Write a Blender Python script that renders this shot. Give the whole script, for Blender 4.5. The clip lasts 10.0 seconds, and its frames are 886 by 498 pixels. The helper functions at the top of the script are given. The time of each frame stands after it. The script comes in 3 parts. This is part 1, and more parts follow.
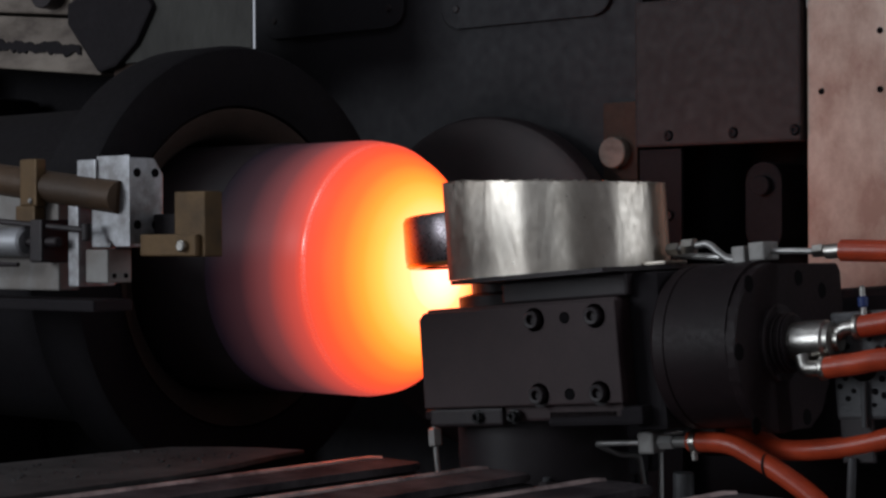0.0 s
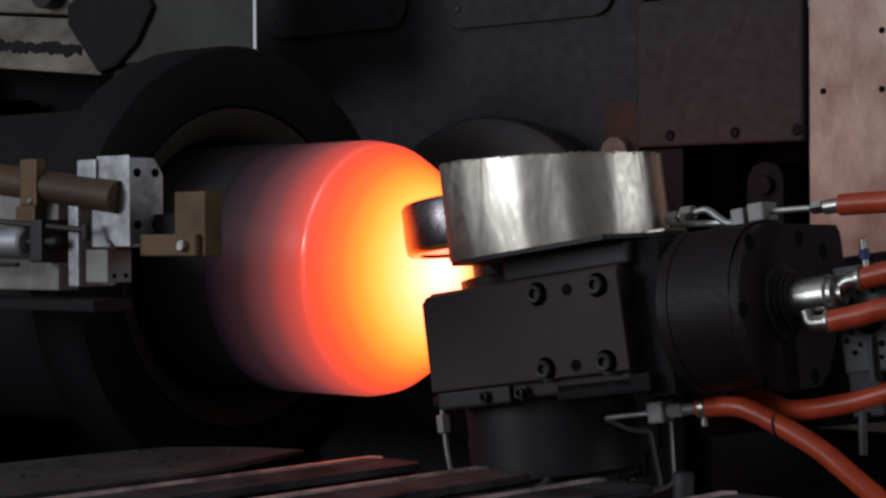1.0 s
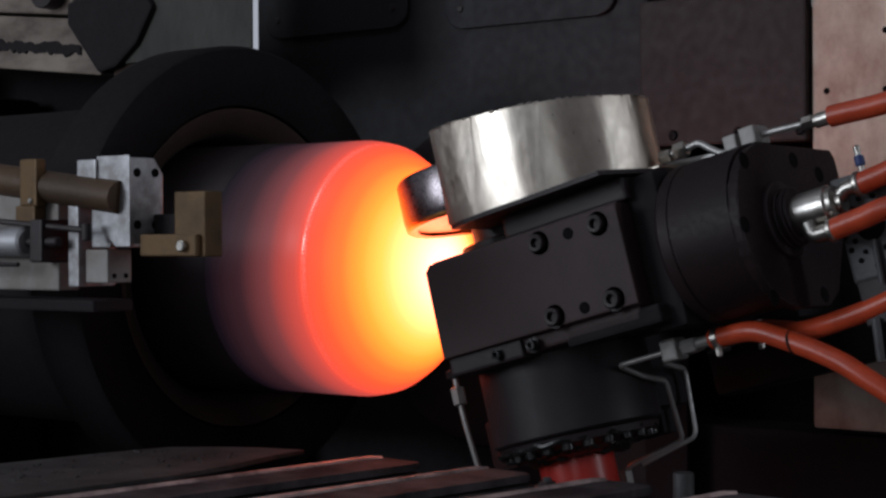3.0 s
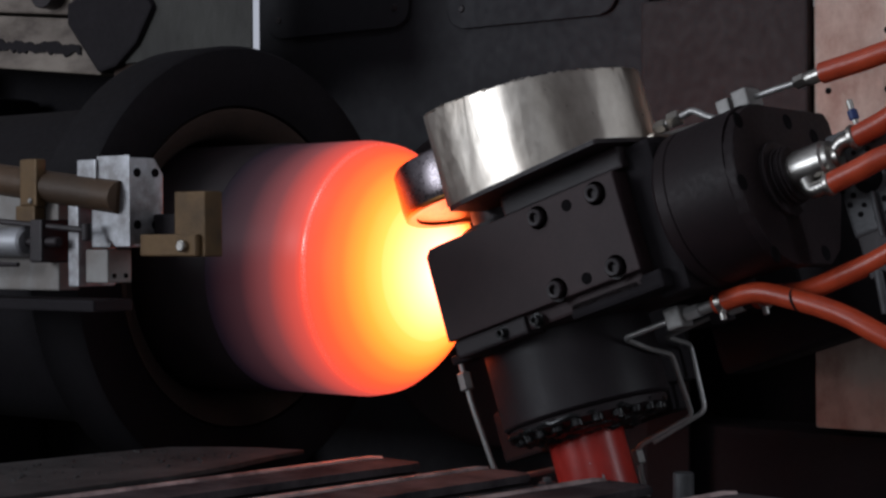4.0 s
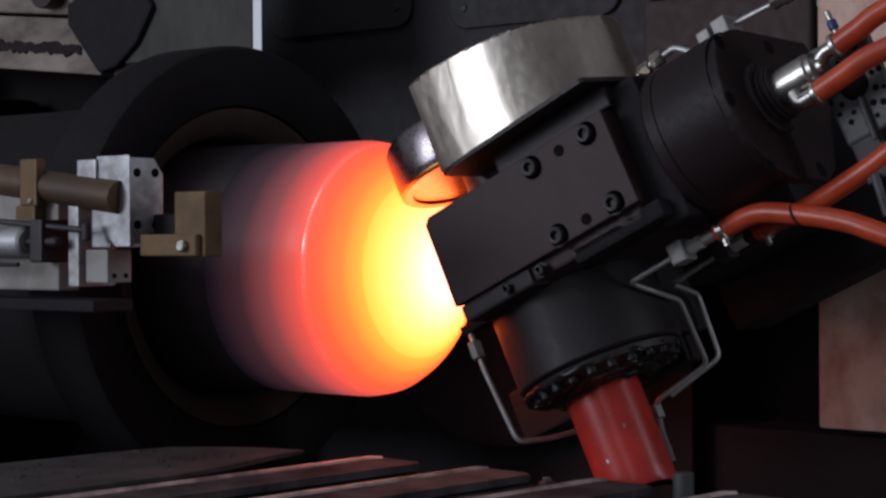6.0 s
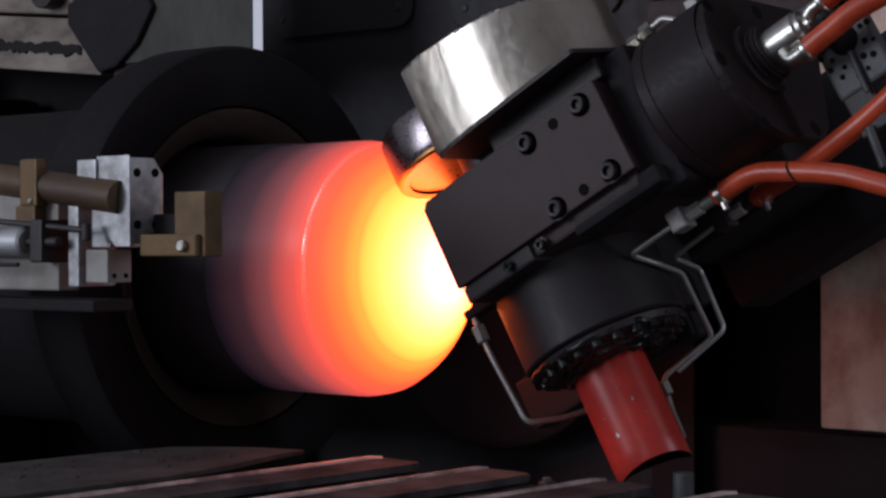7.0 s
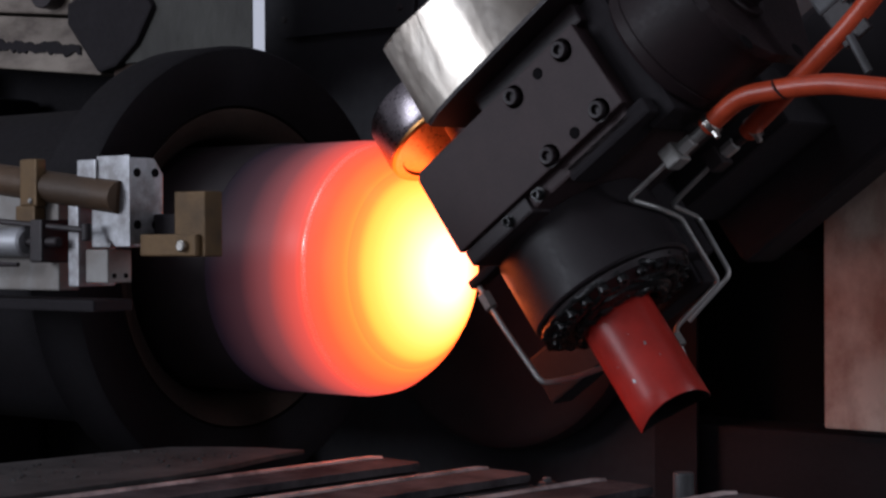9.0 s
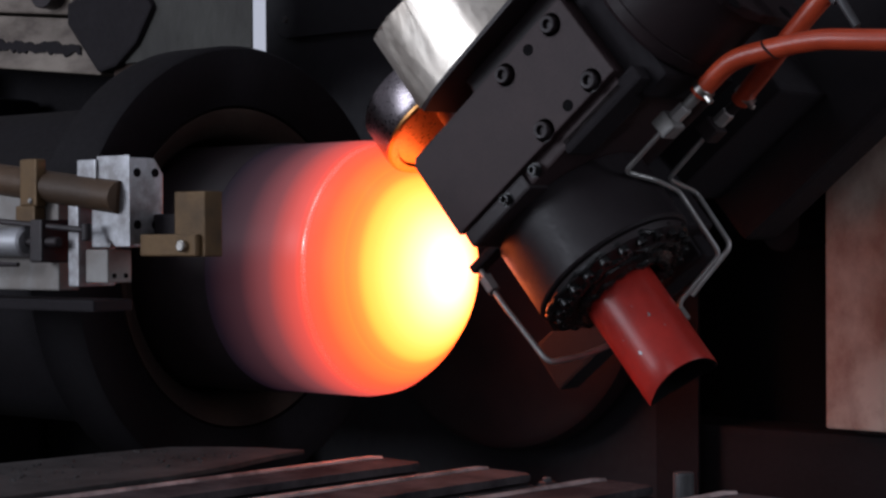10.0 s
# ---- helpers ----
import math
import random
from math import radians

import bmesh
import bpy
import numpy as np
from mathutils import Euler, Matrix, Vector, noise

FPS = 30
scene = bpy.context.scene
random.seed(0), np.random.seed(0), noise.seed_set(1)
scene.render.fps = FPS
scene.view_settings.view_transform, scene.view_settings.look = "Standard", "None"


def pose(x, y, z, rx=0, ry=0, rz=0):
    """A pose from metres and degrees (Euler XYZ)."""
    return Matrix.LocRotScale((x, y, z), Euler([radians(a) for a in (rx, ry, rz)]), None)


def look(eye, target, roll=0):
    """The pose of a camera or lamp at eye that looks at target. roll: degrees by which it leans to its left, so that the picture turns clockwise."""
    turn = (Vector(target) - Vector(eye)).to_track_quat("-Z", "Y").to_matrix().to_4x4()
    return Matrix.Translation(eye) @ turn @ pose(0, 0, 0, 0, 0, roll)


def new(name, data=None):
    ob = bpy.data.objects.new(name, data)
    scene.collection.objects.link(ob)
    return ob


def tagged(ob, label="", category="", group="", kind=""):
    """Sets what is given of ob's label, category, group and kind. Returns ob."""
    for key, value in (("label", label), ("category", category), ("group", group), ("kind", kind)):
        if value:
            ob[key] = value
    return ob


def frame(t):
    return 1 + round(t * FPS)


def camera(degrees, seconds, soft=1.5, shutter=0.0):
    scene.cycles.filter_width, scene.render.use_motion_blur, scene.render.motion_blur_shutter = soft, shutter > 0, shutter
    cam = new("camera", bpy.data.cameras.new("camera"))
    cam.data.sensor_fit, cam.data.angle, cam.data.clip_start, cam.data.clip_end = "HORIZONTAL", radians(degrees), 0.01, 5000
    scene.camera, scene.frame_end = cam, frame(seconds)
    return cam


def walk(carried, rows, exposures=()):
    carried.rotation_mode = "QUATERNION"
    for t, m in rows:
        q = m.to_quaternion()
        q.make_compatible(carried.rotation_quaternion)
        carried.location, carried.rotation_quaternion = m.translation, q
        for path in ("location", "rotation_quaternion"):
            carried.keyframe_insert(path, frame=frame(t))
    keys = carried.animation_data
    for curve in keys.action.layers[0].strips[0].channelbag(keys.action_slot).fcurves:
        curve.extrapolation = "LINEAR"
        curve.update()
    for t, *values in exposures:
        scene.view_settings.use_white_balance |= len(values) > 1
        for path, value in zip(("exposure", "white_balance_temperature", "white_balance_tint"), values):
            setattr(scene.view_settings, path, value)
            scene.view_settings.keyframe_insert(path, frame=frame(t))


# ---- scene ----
# One still camera beside the swing tool, looking along the hot cylinder's end.
cam = camera(28, 10.0, soft=2.6)
EYE = Vector((1.7123, -1.6816, 0.0722))
AIM = EYE + Vector((-0.62741, 0.77866, -0.00677)) * 2.0
walk(cam, [(0.0, look(EYE, AIM, -0.325)), (10.0, look(EYE, AIM, -0.325))], exposures=[(0.0, -0.15, 6500, 10), (2.5, -0.08, 6450, 11), (5.0, 0.16, 6380, 13), (8.0, 0.27, 6280, 15), (10.0, 0.27, 6280, 15)])

# ---- light: a dim hall with daylight from windows, plus an unseen roof fill ----
world = bpy.data.worlds.new("hall_world")
world.use_nodes = True
scene.world = world
world.node_tree.nodes["Background"].inputs[0].default_value = (0.35, 0.42, 0.55, 1)
world.node_tree.nodes["Background"].inputs[1].default_value = 0.03


def window_lamp(name, eye, target, sx, sy, watts, tint):
    data = bpy.data.lights.new(name, "AREA")
    data.shape, data.size, data.size_y, data.energy, data.color = "RECTANGLE", sx, sy, watts, tint
    ob = new(name, data)
    ob.matrix_world = look(eye, target)
    return ob


window_lamp("window_light", (-2.2, -4.92, 1.3), (-1.2, -2.0, 0.9), 1.9, 2.2, 98, (0.86, 0.93, 1.0))
window_lamp("window_light", (4.42, 1.1, 1.2), (2.0, 0.75, 0.8), 0.35, 2.0, 18, (0.86, 0.93, 1.0))
# unseen overhead fill, suggested only by soft reflections; lifts the dark tones
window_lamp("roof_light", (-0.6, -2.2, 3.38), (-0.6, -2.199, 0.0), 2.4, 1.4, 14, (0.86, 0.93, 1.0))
window_lamp("window_light", (2.6, -4.92, 0.95), (1.6, -2.0, 0.6), 1.4, 2.0, 11, (0.86, 0.93, 1.0))


# ---- materials ----
def mat(name, base, rough=0.5, metal=0.0, dirt=None, grain=40.0, amount=0.35, bump=0.15, streak=None, fine=6.0):
    """Painted or bare metal: two scales of noise for tone and dirt, a fine bump, optional streaks along one axis."""
    m = bpy.data.materials.new(name)
    m.use_nodes = True
    nt = m.node_tree
    n, l = nt.nodes, nt.links
    bsdf = n["Principled BSDF"]
    tc = n.new("ShaderNodeTexCoord")
    src = tc.outputs["Object"]
    if streak:
        mp = n.new("ShaderNodeMapping")
        mp.inputs["Scale"].default_value = streak
        l.new(src, mp.inputs[0])
        src = mp.outputs[0]
    big = n.new("ShaderNodeTexNoise")
    big.inputs["Scale"].default_value, big.inputs["Detail"].default_value, big.inputs["Roughness"].default_value = grain * 0.25, 9, 0.66
    small = n.new("ShaderNodeTexNoise")
    small.inputs["Scale"].default_value, small.inputs["Detail"].default_value = grain * fine, 4
    l.new(src, big.inputs["Vector"])
    l.new(src, small.inputs["Vector"])
    dirt = dirt or [c * 0.45 for c in base]
    ramp = n.new("ShaderNodeValToRGB")
    ramp.color_ramp.elements[0].position, ramp.color_ramp.elements[1].position = 0.38, 0.62
    ramp.color_ramp.elements[0].color = (0, 0, 0, 1)
    ramp.color_ramp.elements[1].color = (1, 1, 1, 1)
    l.new(big.outputs["Fac"], ramp.inputs[0])
    mul = n.new("ShaderNodeMath")
    mul.operation = "MULTIPLY"
    mul.inputs[1].default_value = amount
    l.new(ramp.outputs[0], mul.inputs[0])
    mix = n.new("ShaderNodeMix")
    mix.data_type = "RGBA"
    mix.inputs[6].default_value = (*base, 1)
    mix.inputs[7].default_value = (*dirt, 1)
    l.new(mul.outputs[0], mix.inputs[0])
    l.new(mix.outputs[2], bsdf.inputs["Base Color"])
    rr = n.new("ShaderNodeMapRange")
    rr.inputs[3].default_value, rr.inputs[4].default_value = max(rough - 0.12, 0.03), min(rough + 0.18, 1)
    l.new(small.outputs["Fac"], rr.inputs[0])
    l.new(rr.outputs[0], bsdf.inputs["Roughness"])
    bsdf.inputs["Metallic"].default_value = metal
    bp = n.new("ShaderNodeBump")
    bp.inputs["Strength"].default_value, bp.inputs["Distance"].default_value = bump, 0.002
    l.new(small.outputs["Fac"], bp.inputs["Height"])
    l.new(bp.outputs[0], bsdf.inputs["Normal"])
    return m


def hot(name, stops, low, high, radial=False):
    """Glowing steel: the colour of the glow follows the heat, along the axis or out from it."""
    m = bpy.data.materials.new(name)
    m.use_nodes = True
    n, l = m.node_tree.nodes, m.node_tree.links
    bsdf = n["Principled BSDF"]
    bsdf.inputs["Base Color"].default_value = (0.023, 0.020, 0.026, 1)
    bsdf.inputs["Roughness"].default_value = 0.42
    tc = n.new("ShaderNodeTexCoord")
    sep = n.new("ShaderNodeSeparateXYZ")
    l.new(tc.outputs["Object"], sep.inputs[0])
    value = sep.outputs[0]
    if radial:
        comb = n.new("ShaderNodeCombineXYZ")
        l.new(sep.outputs[1], comb.inputs[1])
        l.new(sep.outputs[2], comb.inputs[2])
        length = n.new("ShaderNodeVectorMath")
        length.operation = "LENGTH"
        l.new(comb.outputs[0], length.inputs[0])
        value = length.outputs["Value"]
    mr = n.new("ShaderNodeMapRange")
    mr.inputs[1].default_value, mr.inputs[2].default_value = low, high
    l.new(value, mr.inputs[0])
    ramp = n.new("ShaderNodeValToRGB")
    el = ramp.color_ramp.elements
    while len(el) < len(stops):
        el.new(0.5)
    for e, (x, c) in zip(el, stops):
        e.position, e.color = (x - low) / (high - low), (*c, 1)
    l.new(mr.outputs[0], ramp.inputs[0])
    # thin rings of scale left by the tool
    ring = n.new("ShaderNodeCombineXYZ")
    l.new(value, ring.inputs[0])
    noise_tex = n.new("ShaderNodeTexNoise")
    noise_tex.inputs["Scale"].default_value, noise_tex.inputs["Detail"].default_value = 160, 3
    l.new(ring.outputs[0], noise_tex.inputs["Vector"])
    amp = n.new("ShaderNodeMapRange")
    amp.inputs[3].default_value, amp.inputs[4].default_value = 0.95, 1.05
    l.new(noise_tex.outputs["Fac"], amp.inputs[0])
    l.new(ramp.outputs[0], bsdf.inputs["Emission Color"])
    l.new(amp.outputs[0], bsdf.inputs["Emission Strength"])
    bp = n.new("ShaderNodeBump")
    bp.inputs["Strength"].default_value, bp.inputs["Distance"].default_value = 0.08, 0.001
    l.new(noise_tex.outputs["Fac"], bp.inputs["Height"])
    l.new(bp.outputs[0], bsdf.inputs["Normal"])
    return m


def glow(name, tint, strength):
    m = bpy.data.materials.new(name)
    m.use_nodes = True
    b = m.node_tree.nodes["Principled BSDF"]
    b.inputs["Base Color"].default_value = (0, 0, 0, 1)
    b.inputs["Emission Color"].default_value = (*tint, 1)
    b.inputs["Emission Strength"].default_value = strength
    return m


HOT = hot("glowing_steel", [
    (-0.10, (0.002, 0.001, 0.002)), (-0.03, (0.004, 0.002, 0.004)), (0.02, (0.005, 0.0025, 0.005)), (0.08, (0.042, 0.0145, 0.0185)), (0.13, (0.205, 0.046, 0.048)),
    (0.177, (0.70, 0.080, 0.060)), (0.208, (1.6, 0.125, 0.040)), (0.230, (2.7, 0.24, 0.038)), (0.247, (3.6, 0.50, 0.050)),
    (0.260, (4.4, 0.80, 0.12)), (0.275, (5.0, 1.15, 0.45))], -0.113, 0.288)
HOT_CAP = hot("glowing_steel_cap", [
    (0.0, (7.0, 1.9, 1.35)), (0.028, (6.5, 1.55, 1.0)), (0.056, (6.0, 1.27, 0.58)), (0.085, (5.4, 1.0, 0.25)),
    (0.108, (4.6, 0.77, 0.105)), (0.120, (4.0, 0.59, 0.066)), (0.127, (3.3, 0.34, 0.045)), (0.135, (2.8, 0.255, 0.040)), (0.147, (2.4, 0.205, 0.037))], 0.0, 0.165, radial=True)
RING = mat("rubbed_hot_ring", (0.50, 0.40, 0.38), 0.24, 0.85, (0.48, 0.38, 0.36), 60, 0.1, 0.0)
RING.node_tree.nodes["Principled BSDF"].inputs["Emission Color"].default_value = (1.03, 0.096, 0.052, 1)
RING.node_tree.nodes["Principled BSDF"].inputs["Emission Strength"].default_value = 1.0
TOOL = mat("dark_brown_tool_paint", (0.044, 0.0235, 0.0255), 0.6, 0.0, (0.029, 0.0150, 0.0170), 60, 0.7, 0.05)
BLACK = mat("oily_black_steel", (0.028, 0.0180, 0.0205), 0.5, 0.05, (0.013, 0.010, 0.012), 60, 0.7, 0.05)
MOTOR = mat("black_motor_paint", (0.027, 0.0165, 0.0185), 0.5, 0.0, (0.013, 0.0095, 0.011), 30, 0.7, 0.015)
GEAR = mat("black_gear_casting", (0.025, 0.0195, 0.0225), 0.46, 0.0, (0.015, 0.0115, 0.0135), 40, 0.6, 0.04)
STAINLESS = mat("scuffed_stainless", (0.63, 0.575, 0.51), 0.31, 1.0, (0.43, 0.375, 0.32), 60, 0.85, 0.006, (1, 1, 0.6), 2.5)
CHROME = mat("bright_fitting_steel", (0.60, 0.58, 0.55), 0.30, 1.0, (0.30, 0.28, 0.25), 60, 0.7, 0.08)
FITTING = mat("dull_zinc_fitting", (0.36, 0.35, 0.34), 0.5, 0.5, (0.18, 0.17, 0.16), 90, 0.6, 0.05)
PIPE = mat("grey_steel_pipe", (0.55, 0.54, 0.53), 0.36, 0.6, (0.26, 0.25, 0.24), 60, 0.6, 0.1)
ALU = mat("milled_aluminium", (0.55, 0.56, 0.59), 0.42, 0.7, (0.20, 0.185, 0.18), 110, 0.8, 0.05)
ALU_DULL = mat("dull_grey_plate", (0.34, 0.33, 0.32), 0.6, 0.2, (0.20, 0.17, 0.15), 40, 0.7, 0.15)
BRASS = mat("dirty_brass", (0.145, 0.085, 0.036), 0.5, 0.4, (0.05, 0.030, 0.016), 45, 0.8, 0.05)
BROWN = mat("brown_coated_tube", (0.095, 0.052, 0.026), 0.5, 0.1, (0.045, 0.028, 0.018), 30, 0.7, 0.2)
RUBBER = mat("orange_red_hose", (0.63, 0.082, 0.030), 0.32, 0.0, (0.40, 0.046, 0.019), 90, 0.7, 0.08)
RED = mat("red_painted_pipe", (0.55, 0.036, 0.026), 0.30, 0.0, (0.36, 0.024, 0.018), 70, 0.7, 0.03)
CHUCK = mat("blackened_chuck_steel", (0.0105, 0.0090, 0.0115), 0.7, 0.0, (0.0085, 0.0065, 0.007), 18, 0.6, 0.2)
RUST = mat("heat_browned_steel", (0.060, 0.033, 0.023), 0.8, 0.0, (0.025, 0.015, 0.012), 25, 0.8, 0.3)
BACKPLATE = mat("blue_black_machine_paint", (0.0165, 0.0150, 0.0200), 0.65, 0.0, (0.0105, 0.0092, 0.0120), 10, 0.4, 0.02)
COLUMN = mat("brown_grey_machine_paint", (0.0275, 0.0170, 0.0180), 0.65, 0.0, (0.018, 0.0115, 0.0125), 12, 0.35, 0.02)
BEIGE = mat("stained_beige_plate", (0.74, 0.61, 0.52), 0.6, 0.0, (0.36, 0.19, 0.14), 44, 0.75, 0.12, (1, 1, 0.7), 9)
CREAM = mat("grimy_cream_paint", (0.30, 0.25, 0.21), 0.6, 0.0, (0.085, 0.062, 0.050), 40, 0.9, 0.15, (0.5, 1, 1.2))
GREYWALL = mat("dull_grey_green_panel", (0.070, 0.068, 0.060), 0.7, 0.0, (0.028, 0.025, 0.023), 26, 0.9, 0.08, (1, 1, 0.35))
SLAT = mat("scaled_dark_steel_slat", (0.105, 0.090, 0.094), 0.9, 0.0, (0.022, 0.021, 0.025), 45, 0.9, 0.6)
# worn edge made paler and pinker, painting the red glow along the slats
WORN_GLOW = mat("worn_slat_edge_glow", (0.68, 0.52, 0.50), 0.5, 0.2, (0.12, 0.09, 0.09), 55, 0.9, 0.4)
BED = mat("sooty_steel_bed", (0.062, 0.056, 0.056), 0.8, 0.0, (0.022, 0.019, 0.019), 60, 0.9, 0.5)
CASTING = mat("grey_casting", (0.095, 0.094, 0.10), 0.5, 0.3, (0.04, 0.04, 0.04), 50, 0.6, 0.3)
HALL = mat("hall_plaster", (0.60, 0.58, 0.59), 0.85, 0.0, (0.45, 0.43, 0.44), 2, 0.6, 0.1)
CONCRETE = mat("hall_concrete", (0.24, 0.22, 0.215), 0.85, 0.0, (0.12, 0.11, 0.105), 3, 0.7, 0.2)
SOOT = mat("soot_black_steel", (0.022, 0.0185, 0.0215), 0.8, 0.0, (0.013, 0.0115, 0.013), 20, 0.5, 0.2)
# near-black colour stands for the shade inside holes, bores and recesses
HOLE_SHADE = mat("hole_shade_black", (0.009, 0.008, 0.009), 0.8, 0.0, None, 30, 0.3, 0.1)
BLUE = mat("blue_plastic", (0.03, 0.06, 0.22), 0.4)
SLAT.node_tree.nodes["Principled BSDF"].inputs["Specular IOR Level"].default_value = 0.05
GEAR.node_tree.nodes["Principled BSDF"].inputs["Specular IOR Level"].default_value = 0.36
HOLE_SHADE.node_tree.nodes["Principled BSDF"].inputs["Specular IOR Level"].default_value = 0.08
for dull in (SOOT, MOTOR, CHUCK):
    dull.node_tree.nodes["Principled BSDF"].inputs["Specular IOR Level"].default_value = 0.22


def dented(m, scale, depth, stretch):
    """Shallow dents and ripples of thin sheet, under the fine bump."""
    n, l = m.node_tree.nodes, m.node_tree.links
    tc = n.new("ShaderNodeTexCoord")
    mp = n.new("ShaderNodeMapping")
    mp.inputs["Scale"].default_value = stretch
    l.new(tc.outputs["Object"], mp.inputs[0])
    wave = n.new("ShaderNodeTexNoise")
    wave.inputs["Scale"].default_value, wave.inputs["Detail"].default_value, wave.inputs["Distortion"].default_value = scale, 2.5, 0.6
    l.new(mp.outputs[0], wave.inputs["Vector"])
    bp = n.new("ShaderNodeBump")
    bp.inputs["Strength"].default_value, bp.inputs["Distance"].default_value = 1.0, depth
    l.new(wave.outputs["Fac"], bp.inputs["Height"])
    fine = next(x for x in n if x.type == "BUMP" and x != bp)
    l.new(bp.outputs[0], fine.inputs["Normal"])


dented(STAINLESS, 26, 0.0014, (1, 1, 0.40))
SKY = glow("pale_daylight", (0.36, 0.385, 0.44), 1.0)


# ---- building helpers ----
def part(name, bm, material, parent=None, label="", smooth=False):
    bmesh.ops.recalc_face_normals(bm, faces=bm.faces)
    me = bpy.data.meshes.new(name)
    bm.to_mesh(me)
    bm.free()
    me.materials.append(material)
    if smooth:
        for p in me.polygons:
            p.use_smooth = True
        me.set_sharp_from_angle(angle=radians(32))
    ob = new(name, me)
    if parent is not None:
        ob.parent = parent
    return tagged(ob, label)


def thing(name, label, category, group="", kind=""):
    return tagged(new(name), label, category, group, kind)


def box(x0, x1, y0, y1, z0, z1, bevel=0.002, bm=None, turn=None):
    b = bmesh.new()
    bmesh.ops.create_cube(b, size=1)
    bmesh.ops.scale(b, vec=(x1 - x0, y1 - y0, z1 - z0), verts=b.verts)
    if bevel:
        bmesh.ops.bevel(b, geom=list(b.edges), offset=bevel, segments=2, affect="EDGES", profile=0.6)
    if turn is not None:
        bmesh.ops.transform(b, matrix=turn.to_4x4(), verts=b.verts)
    bmesh.ops.translate(b, vec=((x0 + x1) / 2, (y0 + y1) / 2, (z0 + z1) / 2), verts=b.verts)
    return join(bm, b)


def join(bm, b):
    if bm is None:
        return b
    tmp = bpy.data.meshes.new("tmp")
    b.to_mesh(tmp)
    b.free()
    bm.from_mesh(tmp)
    bpy.data.meshes.remove(tmp)
    return bm


AXES = {"x": Matrix(((0, 0, 1), (1, 0, 0), (0, 1, 0))), "y": Matrix(((0, 1, 0), (0, 0, 1), (1, 0, 0))), "z": Matrix.Identity(3)}


def lathe(profile, axis, at, seg=48, a0=0.0, a1=360.0, bm=None):
    """Turns (radius, along) pairs round an axis through at."""
    b = bmesh.new()
    full = abs(a1 - a0) >= 359.9
    steps = seg if full else seg + 1
    rows = []
    for i in range(steps):
        a = radians(a0 + (a1 - a0) * i / seg)
        rows.append([b.verts.new(AXES[axis] @ Vector((r * math.cos(a), r * math.sin(a), h)) + Vector(at)) for r, h in profile])
    for i in range(seg):
        p, q = rows[i], rows[(i + 1) % steps]
        for j in range(len(profile) - 1):
            b.faces.new((p[j], q[j], q[j + 1], p[j + 1]))
    bmesh.ops.remove_doubles(b, verts=b.verts, dist=1e-6)
    return join(bm, b)


def rod(axis, at, r, h0, h1, seg=32, c=0.0015, bm=None):
    """A round bar with chamfered ends from h0 to h1 along an axis."""
    return lathe([(0, h0), (r - c, h0), (r, h0 + c), (r, h1 - c), (r - c, h1), (0, h1)], axis, at, seg, bm=bm)


def smooth_path(pts, sub=6):
    """A rounded line through the points."""
    p = [Vector(q) for q in pts]
    if len(p) < 3:
        return p
    out = []
    for i in range(len(p) - 1):
        a, b, c, d = p[max(i - 1, 0)], p[i], p[i + 1], p[min(i + 2, len(p) - 1)]
        for k in range(sub):
            t = k / sub
            out.append(0.5 * ((2 * b) + (c - a) * t + (2 * a - 5 * b + 4 * c - d) * t * t + (3 * b - a - 3 * c + d) * t ** 3))
    return out + [p[-1]]


def elbow_path(pts, r=0.012, sub=5):
    """A bent pipe: straight runs with rounded elbows."""
    p = [Vector(q) for q in pts]
    out = [p[0]]
    for a, b, c in zip(p, p[1:], p[2:]):
        u, v = (a - b), (c - b)
        k = min(r, u.length * 0.45, v.length * 0.45)
        s, e = b + u.normalized() * k, b + v.normalized() * k
        out += [(s * (1 - t) ** 2 + b * 2 * t * (1 - t) + e * t * t) for t in [i / sub for i in range(sub + 1)]]
    return out + [p[-1]]


def tube(path, r, seg=14, bm=None):
    """A round bar along a path, its ends closed."""
    b = bmesh.new()
    rows = []
    n0 = None
    for i, q in enumerate(path):
        d = (path[min(i + 1, len(path) - 1)] - path[max(i - 1, 0)]).normalized()
        if n0 is None:
            n0 = d.orthogonal().normalized()
        n0 = (n0 - d * n0.dot(d)).normalized()
        s = d.cross(n0)
        rows.append([b.verts.new(q + (n0 * math.cos(2 * math.pi * k / seg) + s * math.sin(2 * math.pi * k / seg)) * r) for k in range(seg)])
    for p, q in zip(rows, rows[1:]):
        for k in range(seg):
            b.faces.new((p[k], p[(k + 1) % seg], q[(k + 1) % seg], q[k]))
    b.faces.new(rows[0])
    b.faces.new(rows[-1])
    return join(bm, b)


def prism(outline, axis, h0, h1, bevel=0.0015):
    """A plate of the given outline across one axis, from h0 to h1 along it."""
    b = bmesh.new()
    at = {"x": lambda p, h: (h, p[0], p[1]), "y": lambda p, h: (p[0], h, p[1]), "z": lambda p, h: (p[0], p[1], h)}[axis]
    lo = [b.verts.new(at(p, h0)) for p in outline]
    hi = [b.verts.new(at(p, h1)) for p in outline]
    n = len(outline)
    b.faces.new(lo)
    b.faces.new(hi)
    for i in range(n):
        b.faces.new((lo[i], lo[(i + 1) % n], hi[(i + 1) % n], hi[i]))
    if bevel:
        bmesh.ops.bevel(b, geom=list(b.edges), offset=bevel, segments=2, affect="EDGES", profile=0.6)
    return b


